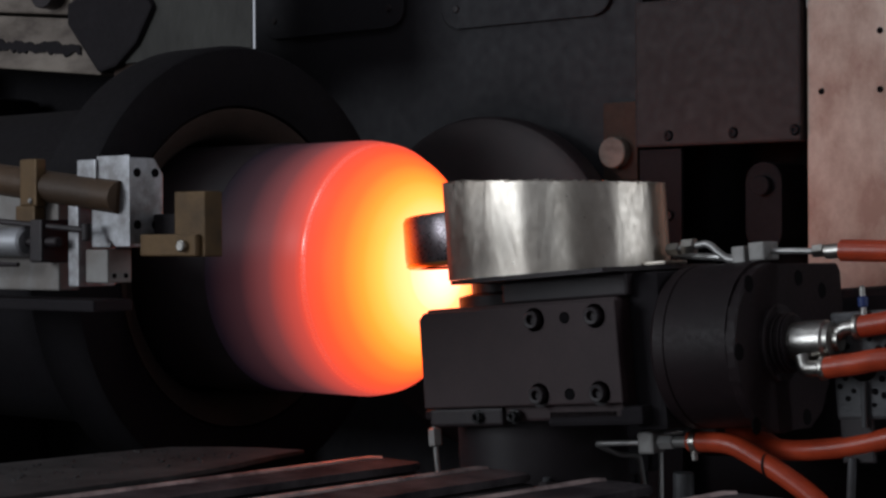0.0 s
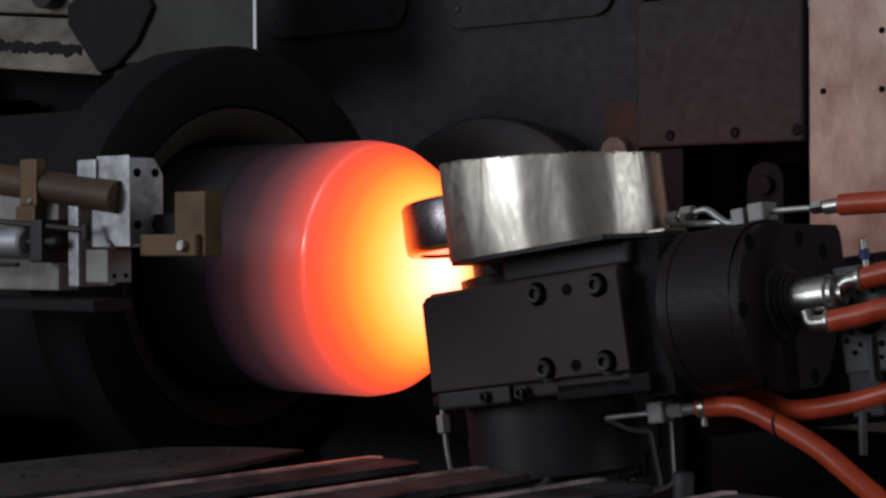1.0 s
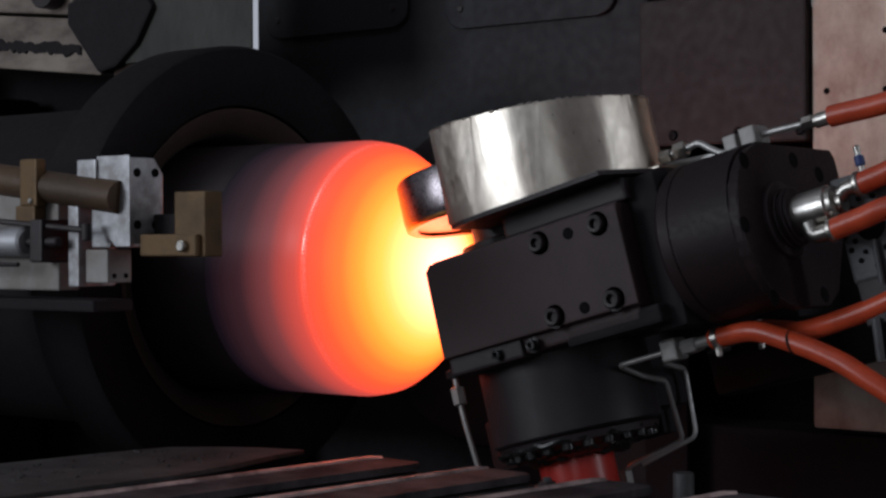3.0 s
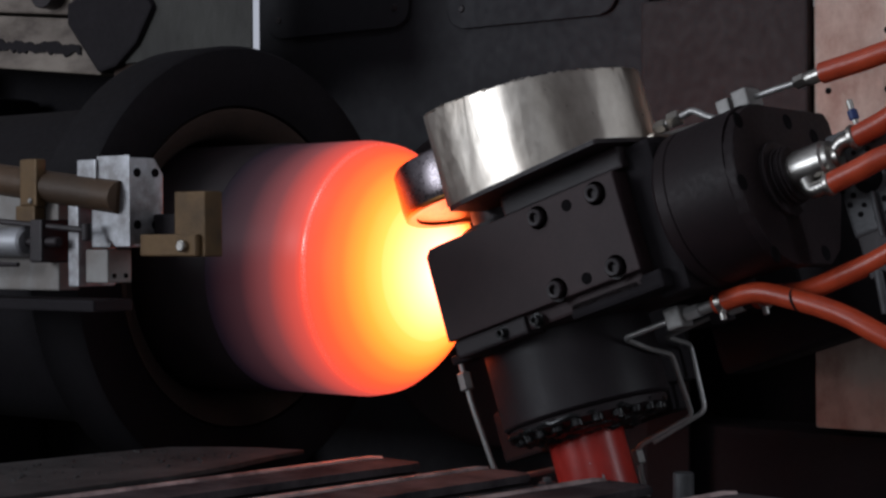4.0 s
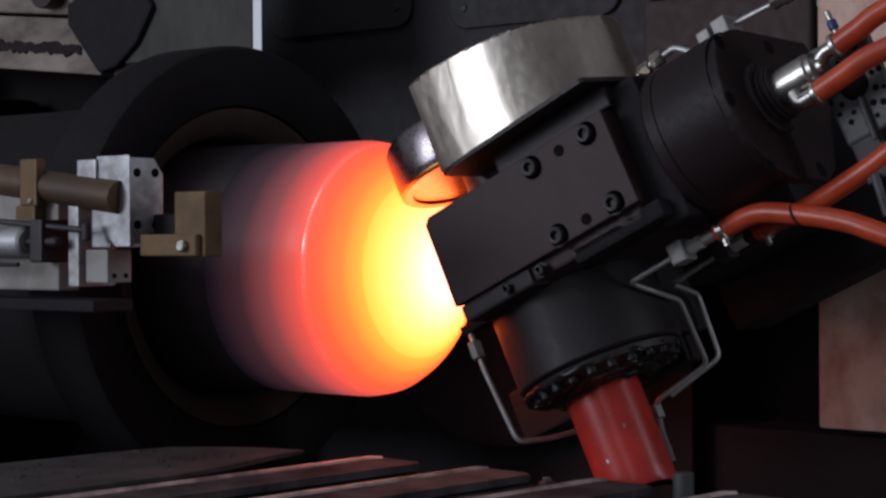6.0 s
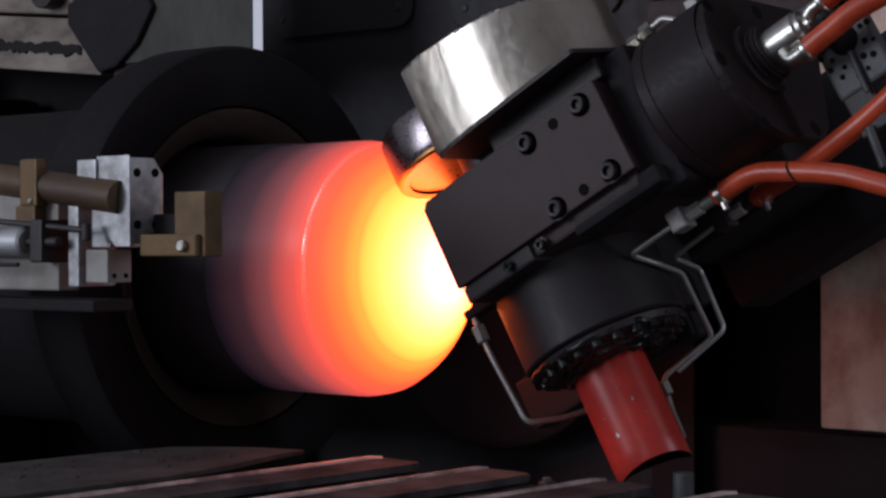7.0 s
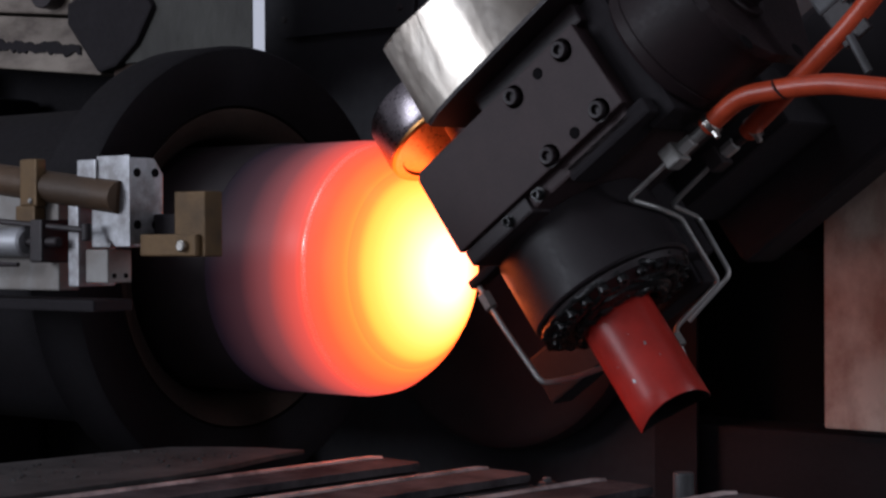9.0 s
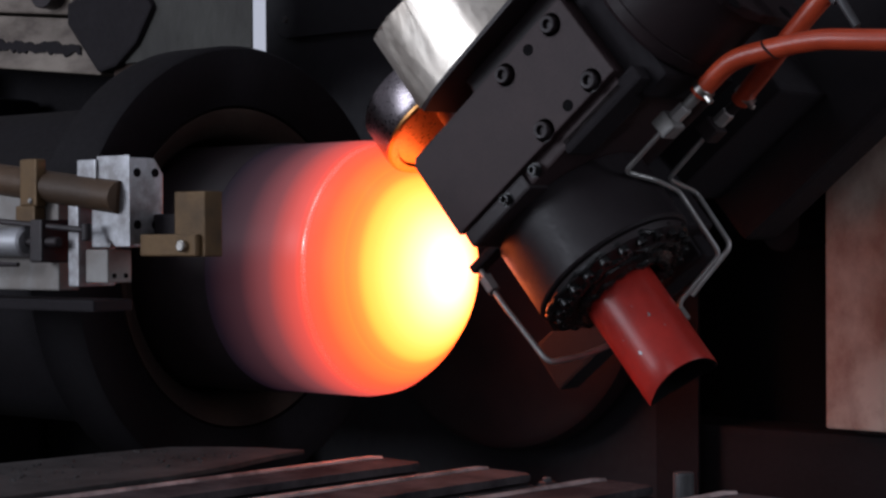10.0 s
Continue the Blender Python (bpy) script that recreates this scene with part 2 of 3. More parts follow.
def rounded_rect(x0, x1, z0, z1, r, n=6):
    out = []
    for cx, cz, a in ((x1 - r, z1 - r, 0), (x0 + r, z1 - r, 90), (x0 + r, z0 + r, 180), (x1 - r, z0 + r, 270)):
        out += [(cx + r * math.cos(radians(a + 90 * i / n)), cz + r * math.sin(radians(a + 90 * i / n))) for i in range(n + 1)]
    return out


def socket_bolt(axis, at, r, h, material, parent, sign=-1, name="bolt"):
    """A socket-head screw: a round head with a bevelled rim and a sunk hexagon."""
    prof = [(0, h * 0.35), (r * 0.5, h * 0.35), (r * 0.52, h * 0.95), (r * 0.6, h), (r * 0.88, h), (r, h * 0.86), (r, 0), (r * 1.35, 0.0), (r * 1.35, -0.001)]
    ob = part(name, lathe([(q, sign * k) for q, k in prof], axis, at, 18), material, parent, smooth=True)
    return ob


# ---- the hall, closed round the machine ----
def hall():
    tagged(part("floor", box(-5, 5, -5.2, 4.2, -1.3, -1.2, 0), CONCRETE), "grey dusty concrete workshop floor under the machine", kind="structure")
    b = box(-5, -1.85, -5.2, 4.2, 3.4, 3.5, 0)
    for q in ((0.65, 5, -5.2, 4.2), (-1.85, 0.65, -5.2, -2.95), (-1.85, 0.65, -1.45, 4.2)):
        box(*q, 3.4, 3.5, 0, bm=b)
    tagged(part("ceiling", b, HALL), "plain grey workshop ceiling, opened for the added roof fill", kind="structure")
    tagged(part("wall_west", box(-5.0, -4.9, -5.2, 4.2, -1.2, 3.4, 0), HALL), "plain grey plastered workshop wall", kind="structure")
    # wall beside the camera, with a tall window opening
    b = box(4.5, 4.6, -5.2, 0.9, -1.2, 3.4, 0)
    for q in ((4.5, 4.6, 1.3, 4.2, -1.2, 3.4), (4.5, 4.6, 0.9, 1.3, -1.2, 0.15), (4.5, 4.6, 0.9, 1.3, 2.25, 3.4)):
        box(*q, 0, bm=b)
    tagged(part("wall_east", b, HALL), "plain grey workshop wall with a tall window", kind="structure")
    # wall behind the camera, with two window openings
    b = box(-4.9, -3.2, -5.1, -5.0, -1.2, 3.4, 0)
    for q in ((-1.2, 1.8, -1.2, 3.4), (3.4, 4.5, -1.2, 3.4), (-3.2, -1.2, -1.2, 0.15), (-3.2, -1.2, 2.45, 3.4), (1.8, 3.4, -1.2, -0.15), (1.8, 3.4, 2.05, 3.4)):
        box(q[0], q[1], -5.1, -5.0, q[2], q[3], 0, bm=b)
    tagged(part("wall_south", b, HALL), "plain grey workshop wall with two windows", kind="structure")
    # far wall, with the window that shows through the gap beside the carriage
    b = box(-4.9, -2.9, 2.4, 2.5, -1.2, 3.4, 0)
    for q in ((-1.4, 4.5, -1.2, 3.4), (-2.9, -1.4, -1.2, 0.2), (-2.9, -1.4, 2.6, 3.4)):
        box(q[0], q[1], 2.4, 2.5, q[2], q[3], 0, bm=b)
    tagged(part("wall_north", b, HALL), "plain dark workshop wall with a bright window", kind="structure")
    sky = part("backdrop", box(-3.4, -0.9, 2.72, 2.74, -0.2, 3.0, 0), SKY)
    tagged(sky, "pale blue daylight outside the far window", kind="structure")


hall()


# ---- machine bed under the work ----
def machine_bed():
    bed = thing("machine_bed", "sooty black steel bed of the spinning machine", "machine bed")
    part("bed_top", box(-1.6, 1.4, -0.02, 0.85, -0.62, -0.55, 0.006), BED, bed)
    part("bed_base", box(-1.55, 1.35, 0.02, 0.8, -1.2, -0.62, 0.006), BED, bed)
    part("guide_rail", box(-1.4, 1.3, 0.03, 0.07, -0.55, -0.50, 0.003), BED, bed)
    part("guide_rail", box(-1.4, 1.3, 0.64, 0.78, -0.55, -0.5455, 0.002), BED, bed)
    post = thing("support_post", "bright round steel post standing on the bed", "post")
    part("shaft", rod("z", (0.622, 0.12, 0), 0.0125, -0.55, -0.206, 20), CASTING, post, smooth=True)
    part("foot", rod("z", (0.62, 0.12, 0), 0.03, -0.56, -0.53, 20), BLACK, post, smooth=True)

    stud = thing("threaded_stud", "dark threaded stud with a nut on the bed", "stud")
    part("shank", rod("z", (0.475, 0.05, 0), 0.0055, -0.51, -0.216, 14), CASTING, stud, smooth=True)
    for z in (-0.232, -0.250):
        part("nut", rod("z", (0.475, 0.05, 0), 0.0115, z, z + 0.011, 6), BLACK, stud)


machine_bed()


# ---- slatted walkway in front of the tool ----
def slats():
    frame_ob = thing("slat_table", "dark scaled steel slats on a table before the machine", "slat table")
    part("support", box(-0.8, 1.3, -0.75, -0.10, -0.34, -0.27, 0.004), BED, frame_ob)
    for x in (-0.7, 1.2):
        part("leg", box(x - 0.04, x + 0.04, -0.5, -0.42, -1.2, -0.34, 0.004), BED, frame_ob)
    for i, x in enumerate((0.262, 0.428, 0.594, 0.760, 0.926)):
        far = -0.026 - 0.002 * i
        sl = part("slat", prism(rounded_rect(x + 0.006, x + 0.086, -0.72, far, 0.012), "z", -0.209, -0.200, 0.004), SLAT, frame_ob)
        part("slat_body", prism(rounded_rect(x + 0.008, x + 0.094, -0.72, far - 0.002, 0.010), "z", -0.240, -0.2125, 0.004), SLAT, sl)
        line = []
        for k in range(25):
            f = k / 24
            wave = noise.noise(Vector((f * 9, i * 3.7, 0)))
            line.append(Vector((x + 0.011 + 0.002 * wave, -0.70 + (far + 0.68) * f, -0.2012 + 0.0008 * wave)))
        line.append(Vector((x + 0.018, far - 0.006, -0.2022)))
        part("worn_edge", tube(line, 0.0052, 10), WORN_GLOW, sl, "worn steel edge, coloured pink for the red glow on it", smooth=True)
        part("rib", box(x + 0.02, x + 0.066, -0.7, -0.06, -0.27, -0.240, 0.003), BED, frame_ob)
        for ob in (sl, *sl.children):
            ob.data.transform(Matrix.Translation((x + 0.08, far, 0)) @ Matrix.Rotation(radians(-5), 4, "Z") @ Matrix.Translation((-x - 0.08, -far, 0)))
    plate = [(-0.10, -0.75), (0.17, -0.75), (0.205, -0.30), (0.192, -0.20), (0.166, -0.10), (0.158, -0.036), (0.10, -0.050), (0.05, -0.075), (-0.005, -0.117), (-0.026, -0.22), (-0.042, -0.355)]
    part("apron_plate", prism(plate, "z", -0.203, -0.197, 0.0015), BED, frame_ob, "flat sooty plate with a torn corner")


slats()


def scale_debris():
    rnd = random.Random(21)
    b = bmesh.new()
    for _ in range(90):
        x, y = rnd.uniform(0.0, 0.15), rnd.uniform(-0.45, -0.12)
        q = rnd.uniform(0.0012, 0.0036)
        m = Matrix.Translation((x, y, -0.197 + q * 0.3)) @ Euler((rnd.uniform(-0.5, 0.5), rnd.uniform(-0.5, 0.5), rnd.uniform(0, 6.28))).to_matrix().to_4x4()
        c = bmesh.new()
        bmesh.ops.create_cube(c, size=1, matrix=m @ Matrix.Diagonal((q * 1.6, q, q * 0.6, 1)))
        join(b, c)
    tagged(part("scale_debris", b, BED), "loose grey flakes of mill scale on the apron plate", "scale debris", kind="stuff")


scale_debris()


# ---- left: chuck, carriage of the gauge, wall panels ----
def chuck():
    ch = thing("spindle_chuck", "large blackened steel chuck ring round the hot cylinder", "chuck")
    at = (-0.0481, 0.15, 0.0298)
    part("chuck_ring", lathe([(0.232, -0.134), (0.235, -0.088), (0.262, -0.078), (0.308, -0.076), (0.316, -0.079), (0.321, -0.088), (0.321, -0.17), (0.30, -0.20), (0.246, -0.20), (0.232, -0.18), (0.232, -0.134)], "x", at, 96), CHUCK, ch, smooth=True)
    part("inner_cone", lathe([(0.231, -0.090), (0.226, -0.090), (0.200, -0.106), (0.190, -0.125), (0.188, -0.25), (0.2045, -0.25), (0.231, -0.18), (0.231, -0.090)], "x", at, 96), RUST, ch, "heat-browned inner cone", smooth=True)
    part("rear_drum", lathe([(0.205, -0.150), (0.24, -0.150), (0.245, -0.155), (0.245, -0.94), (0.23, -0.96), (0.205, -0.96)], "x", at, 96), CHUCK, ch, smooth=True)
    for k in range(3):
        a = radians(35 + 120 * k)
        part("jaw", box(-0.29, -0.22, 0.13, 0.17, 0.214, 0.245, 0.004), CHUCK, ch).matrix_basis = Matrix.Translation(at) @ Matrix.Rotation(a, 4, "X") @ Matrix.Translation([-q for q in at])
    head = thing("headstock", "black cast headstock that carries the chuck", "headstock")
    part("housing", box(-1.9, -1.03, -0.20, 0.5, -0.55, 0.34, 0.02), CHUCK, head)
    part("rear_wall", box(-1.9, -0.80, 0.52, 0.7, -0.55, 0.45, 0.01), CHUCK, head)
    part("rear_step", box(-0.799, -0.45, 0.53, 0.7, -0.55, 0.33, 0.01), CHUCK, head)


chuck()


def dome_x(r, base=0.150, e=0.124, big=0.17):
    return base + e * math.sqrt(max(0.0, 1 - (r / big) ** 2))


CAP_CURVE = 0.88


def hot_cylinder():
    cyl = thing("gas_cylinder", "glowing red-hot steel gas cylinder with domed end in the chuck", "gas cylinder")
    cyl.location = (-0.0481, 0.15, 0.0298)
    prof = [(0.15, -0.95), (0.17, -0.95), (0.17, -0.1), (0.17, 0.0), (0.17, 0.148)]
    for i in range(0, 37):
        r = 0.17 * math.cos(radians(90 * i / 36))
        ridge = 0.0006 * math.exp(-((i - 5.2) / 0.7) ** 2)
        prof.append((r + ridge if i < 36 else 0.0, dome_x(r) + ridge * 0.4))
    part("collet", lathe([(0.1705, -0.5), (0.1722, -0.5), (0.1722, 0.010), (0.1705, 0.014)], "x", (0, 0, 0), 96), BLACK, cyl, "soot-black collet sleeve", smooth=True)
    part("shell", lathe(prof, "x", (0, 0, 0), 96), HOT, cyl, "glowing shell fading from dull purple to yellow", smooth=True)
    ring_r = 0.17 * math.cos(radians(15.5))
    tilt = radians(17.5)
    mid = (ring_r - 0.0048 * math.cos(tilt), dome_x(ring_r) - 0.0048 * math.sin(tilt))
    b = lathe([(mid[0] + 0.006 * math.cos(radians(15 * k)), mid[1] + 0.006 * math.sin(radians(15 * k))) for k in range(25)], "x", (0, 0, 0), 160)
    part("scale_ring", b, RING, cyl, "thin bright ring of rubbed scale", smooth=True)
    cp = []
    for i in range(33):
        r = 0.152 * (1 - i / 32)
        cp.append((r, dome_x(r) - CAP_CURVE * r * r))
    cp = [(0.140, cp[0][1] - 0.004)] + cp
    cap = part("dome_cap", lathe(cp, "x", (0, 0, 0), 96), HOT_CAP, cyl, "white-hot freshly rolled dome cap", smooth=True)
    for ob in cyl.children:
        ob.data.transform(Matrix.Scale(1.028, 4))
    return cyl, cap


gas_cylinder, dome_cap = hot_cylinder()


def gauge_arm():
    arm = thing("gauge_arm", "aluminium and brass gauge arm reaching to the hot cylinder", "gauge arm")
    y = -0.35
    # clamp block with chamfered corners, four screws in its end face
    b = prism(((0.135, 0.164), (0.186, 0.164), (0.186, 0.066), (0.165, 0.066), (0.135, 0.09)), "y", y, y + 0.053, 0)
    for co, no in (((0, y + 0.053, 0.146), (0, 0.8, 0.6)), ((0, y + 0.053, 0.078), (0, 0.75, -0.66))):
        cut = bmesh.ops.bisect_plane(b, geom=b.verts[:] + b.edges[:] + b.faces[:], plane_co=co, plane_no=no, clear_outer=True)
        bmesh.ops.contextual_create(b, geom=[e for e in cut["geom_cut"] if isinstance(e, bmesh.types.BMEdge)])
    bmesh.ops.bevel(b, geom=list(b.edges), offset=0.0022, segments=2, affect="EDGES", profile=0.6)
    clamp = part("clamp_block", b, ALU, arm, "milled aluminium clamp block")
    for yy in (y + 0.013, y + 0.040):
        for zz in (0.147, 0.088):
            part("screw_hole", rod("x", (0, yy, zz), 0.0052, 0.184, 0.1875, 14, 0.0005), HOLE_SHADE, clamp)
    part("back_block", box(0.102, 0.135, y - 0.004, y + 0.06, 0.125, 0.163, 0.002), ALU, arm)
    part("back_block", box(0.118, 0.150, y + 0.004, y + 0.06, 0.062, 0.118, 0.002), ALU, arm)
    part("side_plate", box(0.088, 0.106, y - 0.006, y + 0.05, 0.017, 0.115, 0.002), ALU, arm, "pale aluminium side plate")
    low = part("lower_block", box(0.112, 0.150, y + 0.0, y + 0.036, 0.022, 0.060, 0.002), ALU_DULL, arm, "stained lower block")
    for yy in (y + 0.010, y + 0.027):
        part("screw_hole", rod("x", (0, yy, 0.03), 0.003, 0.149, 0.1512, 12, 0.0003), HOLE_SHADE, low)
    # brown tube that slopes into the clamp
    part("tube", tube([Vector((-0.30, y, 0.1745)), Vector((0.172, y, 0.1188))], 0.0187, 24), BROWN, arm, "brown sloping support tube", smooth=True)
    ring = part("tube_clamp", box(0.019, 0.050, y - 0.021, y - 0.006, 0.110, 0.166, 0.003), BRASS, arm, "brass tube clamp")
    part("clamp_foot", box(0.010, 0.046, y - 0.0205, y - 0.004, 0.090, 0.112, 0.003), BRASS, arm)
    part("screw", rod("y", (0.04, 0, 0.117), 0.0035, y - 0.024, y - 0.020, 12), PIPE, ring)
    part("guide_rod", tube([Vector((-0.2, y - 0.036, 0.108)), Vector((0.137, y - 0.018, 0.082))], 0.0035, 10), BLACK, arm, smooth=True)
    part("guide_tip", rod("z", (0.136, y - 0.018, 0), 0.006, 0.07, 0.09, 12), BLACK, arm, smooth=True)
    # air cylinder below
    part("air_cylinder", rod("x", (0, y - 0.02, 0.069), 0.0175, -0.3, 0.034, 28, 0.003), ALU, arm, "round aluminium air cylinder", smooth=True)
    part("rod_end", rod("x", (0, y - 0.02, 0.069), 0.006, 0.034, 0.09, 16), BLACK, arm, smooth=True)
    part("end_block", box(0.048, 0.070, y - 0.03, y + 0.02, 0.045, 0.095, 0.003), BLACK, arm)
    part("base_plate", box(-0.4, 0.066, y - 0.002, y + 0.03, 0.012, 0.128, 0.003), ALU_DULL, arm, "dull grey backing plate")
    part("cable", tube([Vector((-0.3, y - 0.04, 0.045)), Vector((0.028, y - 0.03, 0.043))], 0.0028, 8), BLACK, arm)
    part("underside_plate", box(-0.4, 0.125, y - 0.0, y + 0.06, -0.012, 0.002, 0.003), SOOT, arm)
    # brass touch block at the tip
    tip = part("brass_block", box(0.246, 0.2945, y + 0.014, y + 0.041, 0.052, 0.124, 0.002), BRASS, arm, "brass touch block")
    part("brass_foot", box(0.198, 0.288, y + 0.006, y + 0.036, 0.0525, 0.077, 0.002), BRASS, arm)
    part("knuckle", rod("y", (0.246, 0, 0.104), 0.014, y + 0.03, y + 0.055, 20), SOOT, arm, smooth=True)
    part("link_bar", box(0.18, 0.25, y + 0.038, y + 0.05, 0.06, 0.10, 0.003), SOOT, arm)
    part("screw", rod("y", (0.270, 0, 0.064), 0.0065, y - 0.001, y + 0.008, 14), CHROME, tip, smooth=True)
    part("bracket", box(-0.4, -0.3, y - 0.02, y + 0.05, -1.2, 0.16, 0.004), BED, arm)


gauge_arm()


def side_frame():
    fr = thing("cream_frame", "grimy cream painted machine frame beam with black oil streak", "machine frame")
    y = 0.3
    part("upper_beam", prism([(-1.5, 0.75), (-0.69, 0.75), (-0.70, 0.4575), (-1.5, 0.541)], "y", y, y + 0.2, 0.004), CREAM, fr)
    part("lower_beam", prism([(-1.5, 0.538), (-0.715, 0.4535), (-0.632, 0.350), (-1.5, 0.442)], "y", y + 0.006, y + 0.2, 0.004), CREAM, fr)
    upper, lower = [], []
    for k in range(121):
        f = k / 120
        xx, zz = -1.5 + 0.818 * f, 0.481 - 0.085 * f
        upper.append((xx, zz + 0.009 + 0.008 * noise.noise(Vector((f * 26, 1.3, 0))) + 0.006 * noise.noise(Vector((f * 90, 2.3, 0)))))
        lower.append((xx, zz - 0.008 + 0.008 * noise.noise(Vector((f * 31, 8.1, 0))) + 0.007 * noise.noise(Vector((f * 95, 5.1, 0)))))
    part("oil_line", prism(upper + lower[::-1], "y", y + 0.002, y + 0.02, 0), SOOT, fr, "ragged black oily seam")
    part("hexagon_stop", prism([(-0.70, 0.475), (-0.655, 0.49), (-0.51, 0.49), (-0.485, 0.452), (-0.525, 0.395), (-0.575, 0.36), (-0.62, 0.352), (-0.70, 0.44)], "y", y - 0.012, y + 0.05, 0.006), SOOT, fr, "black faceted stop block")
    part("rail_bolt", rod("y", (-0.745, 0, 0.505), 0.035, y - 0.03, y, 24), BLACK, fr, smooth=True)
    part("post", box(-1.4, -1.2, y + 0.02, y + 0.2, -1.2, 0.40, 0.006), BED, fr)
    pn = thing("grey_panel", "dull grey-green sheet steel guard panel", "guard panel")
    part("sheet", box(-0.62, -0.267, 0.30, 0.304, 0.365, 0.75, 0.001), GREYWALL, pn)
    part("foot", box(-0.60, -0.45, 0.306, 0.529, 0.33, 0.365, 0.002), RUST, pn)


side_frame()


# ---- the sliding carriage behind the tool ----
def carriage():
    ca = thing("machine_carriage", "dark painted sliding machine carriage with bolted covers", "machine carriage")
    y = 0.45
    part("back_plate", box(-0.411, 0.36, y, y + 0.08, -0.5, 0.85, 0.006), BACKPLATE, ca, "blue-black painted steel plate")
    for x0, x1, z0 in ((-0.385, -0.075, 0.402), (0.0, 0.31, 0.389)):
        cov = part("cover_panel", prism(rounded_rect(x0, x1, z0, z0 + 0.3, 0.03), "y", y - 0.008, y + 0.002, 0.003), BACKPLATE, ca)
        for xx in (x0 + 0.03, x1 - 0.03):
            part("screw", rod("y", (xx, 0, z0 + 0.03), 0.006, y - 0.0105, y - 0.007, 12), BLACK, cov)
    # brown column with a window-like recess
    col = part("column", box(0.364, 0.62, y - 0.03, y - 0.010, 0.195, 0.398, 0.004), COLUMN, ca, "brown-grey painted column")
    part("column_cap", box(0.364, 0.62, y - 0.036, y - 0.008, 0.402, 0.85, 0.006), BACKPLATE, ca)
    part("column_side", box(0.364, 0.432, y - 0.018, y - 0.012, -0.5, 0.1925, 0.001), SOOT, ca)
    # recess back and lug are coloured near black, painting the shade in the opening
    part("recess_back", box(0.15, 0.64, y + 0.12, y + 0.14, -0.5, 0.39, 0.002), HOLE_SHADE, ca)
    lug = part("recess_lug", prism(rounded_rect(0.505, 0.56, 0.05, 0.172, 0.025), "y", y + 0.03, y + 0.12, 0.003), SOOT, ca)
    part("lug_bolt", rod("y", (0.532, 0, 0.14), 0.014, y + 0.02, y + 0.03, 20), SOOT, lug, smooth=True)
    for xx in (0.419, 0.52, 0.612):
        socket_bolt("y", (xx, y - 0.03, 0.210), 0.0058, 0.003, SOOT, col, name="screw")
    for zz in (0.1, 0.0):
        socket_bolt("y", (0.412, y - 0.018, zz), 0.006, 0.004, BLACK, col, name="screw")
    # rusty strip and lug on the plate's edge
    part("rust_strip", box(0.300, 0.358, y - 0.014, y + 0.0, 0.15, 0.262, 0.003), RUST, ca, "rusty brown strip")
    part("lug", rod("y", (0.325, 0, 0.19), 0.022, y - 0.03, y - 0.01, 20), CREAM, ca, smooth=True)
    # beige guard plate
    pl = part("guard_plate", box(0.624, 0.95, y - 0.02, y + 0.018, -0.18, 0.381, 0.004), BEIGE, ca, "stained beige guard plate")
    for xx, zz in ((0.645, 0.259), (0.727, 0.257), (0.727, 0.332)):
        part("screw_hole", rod("y", (xx, 0, zz), 0.0042, y - 0.0215, y - 0.018, 14, 0.0005), HOLE_SHADE, pl)
    part("lower_body", box(0.30, 1.3, y + 0.02, y + 0.3, -0.5, -0.19, 0.01), SOOT, ca)
    part("rear_body", box(0.64, 1.4, y + 0.02, y + 0.3, -0.19, 0.9, 0.01), COLUMN, ca)
    for xx in (0.02, 0.6):
        part("slide_shoe", box(xx, xx + 0.3, 0.47, 0.6, -0.50, -0.47, 0.003), BLACK, ca)
    # the parts are drawn on a plan 1:1.08
    for ob in ca.children_recursive:
        ob.data.transform(Matrix.Translation((-0.1365, 0.134, -0.0058)) @ Matrix.Scale(1.0797, 4))
    return ca


machine_carriage = carriage()


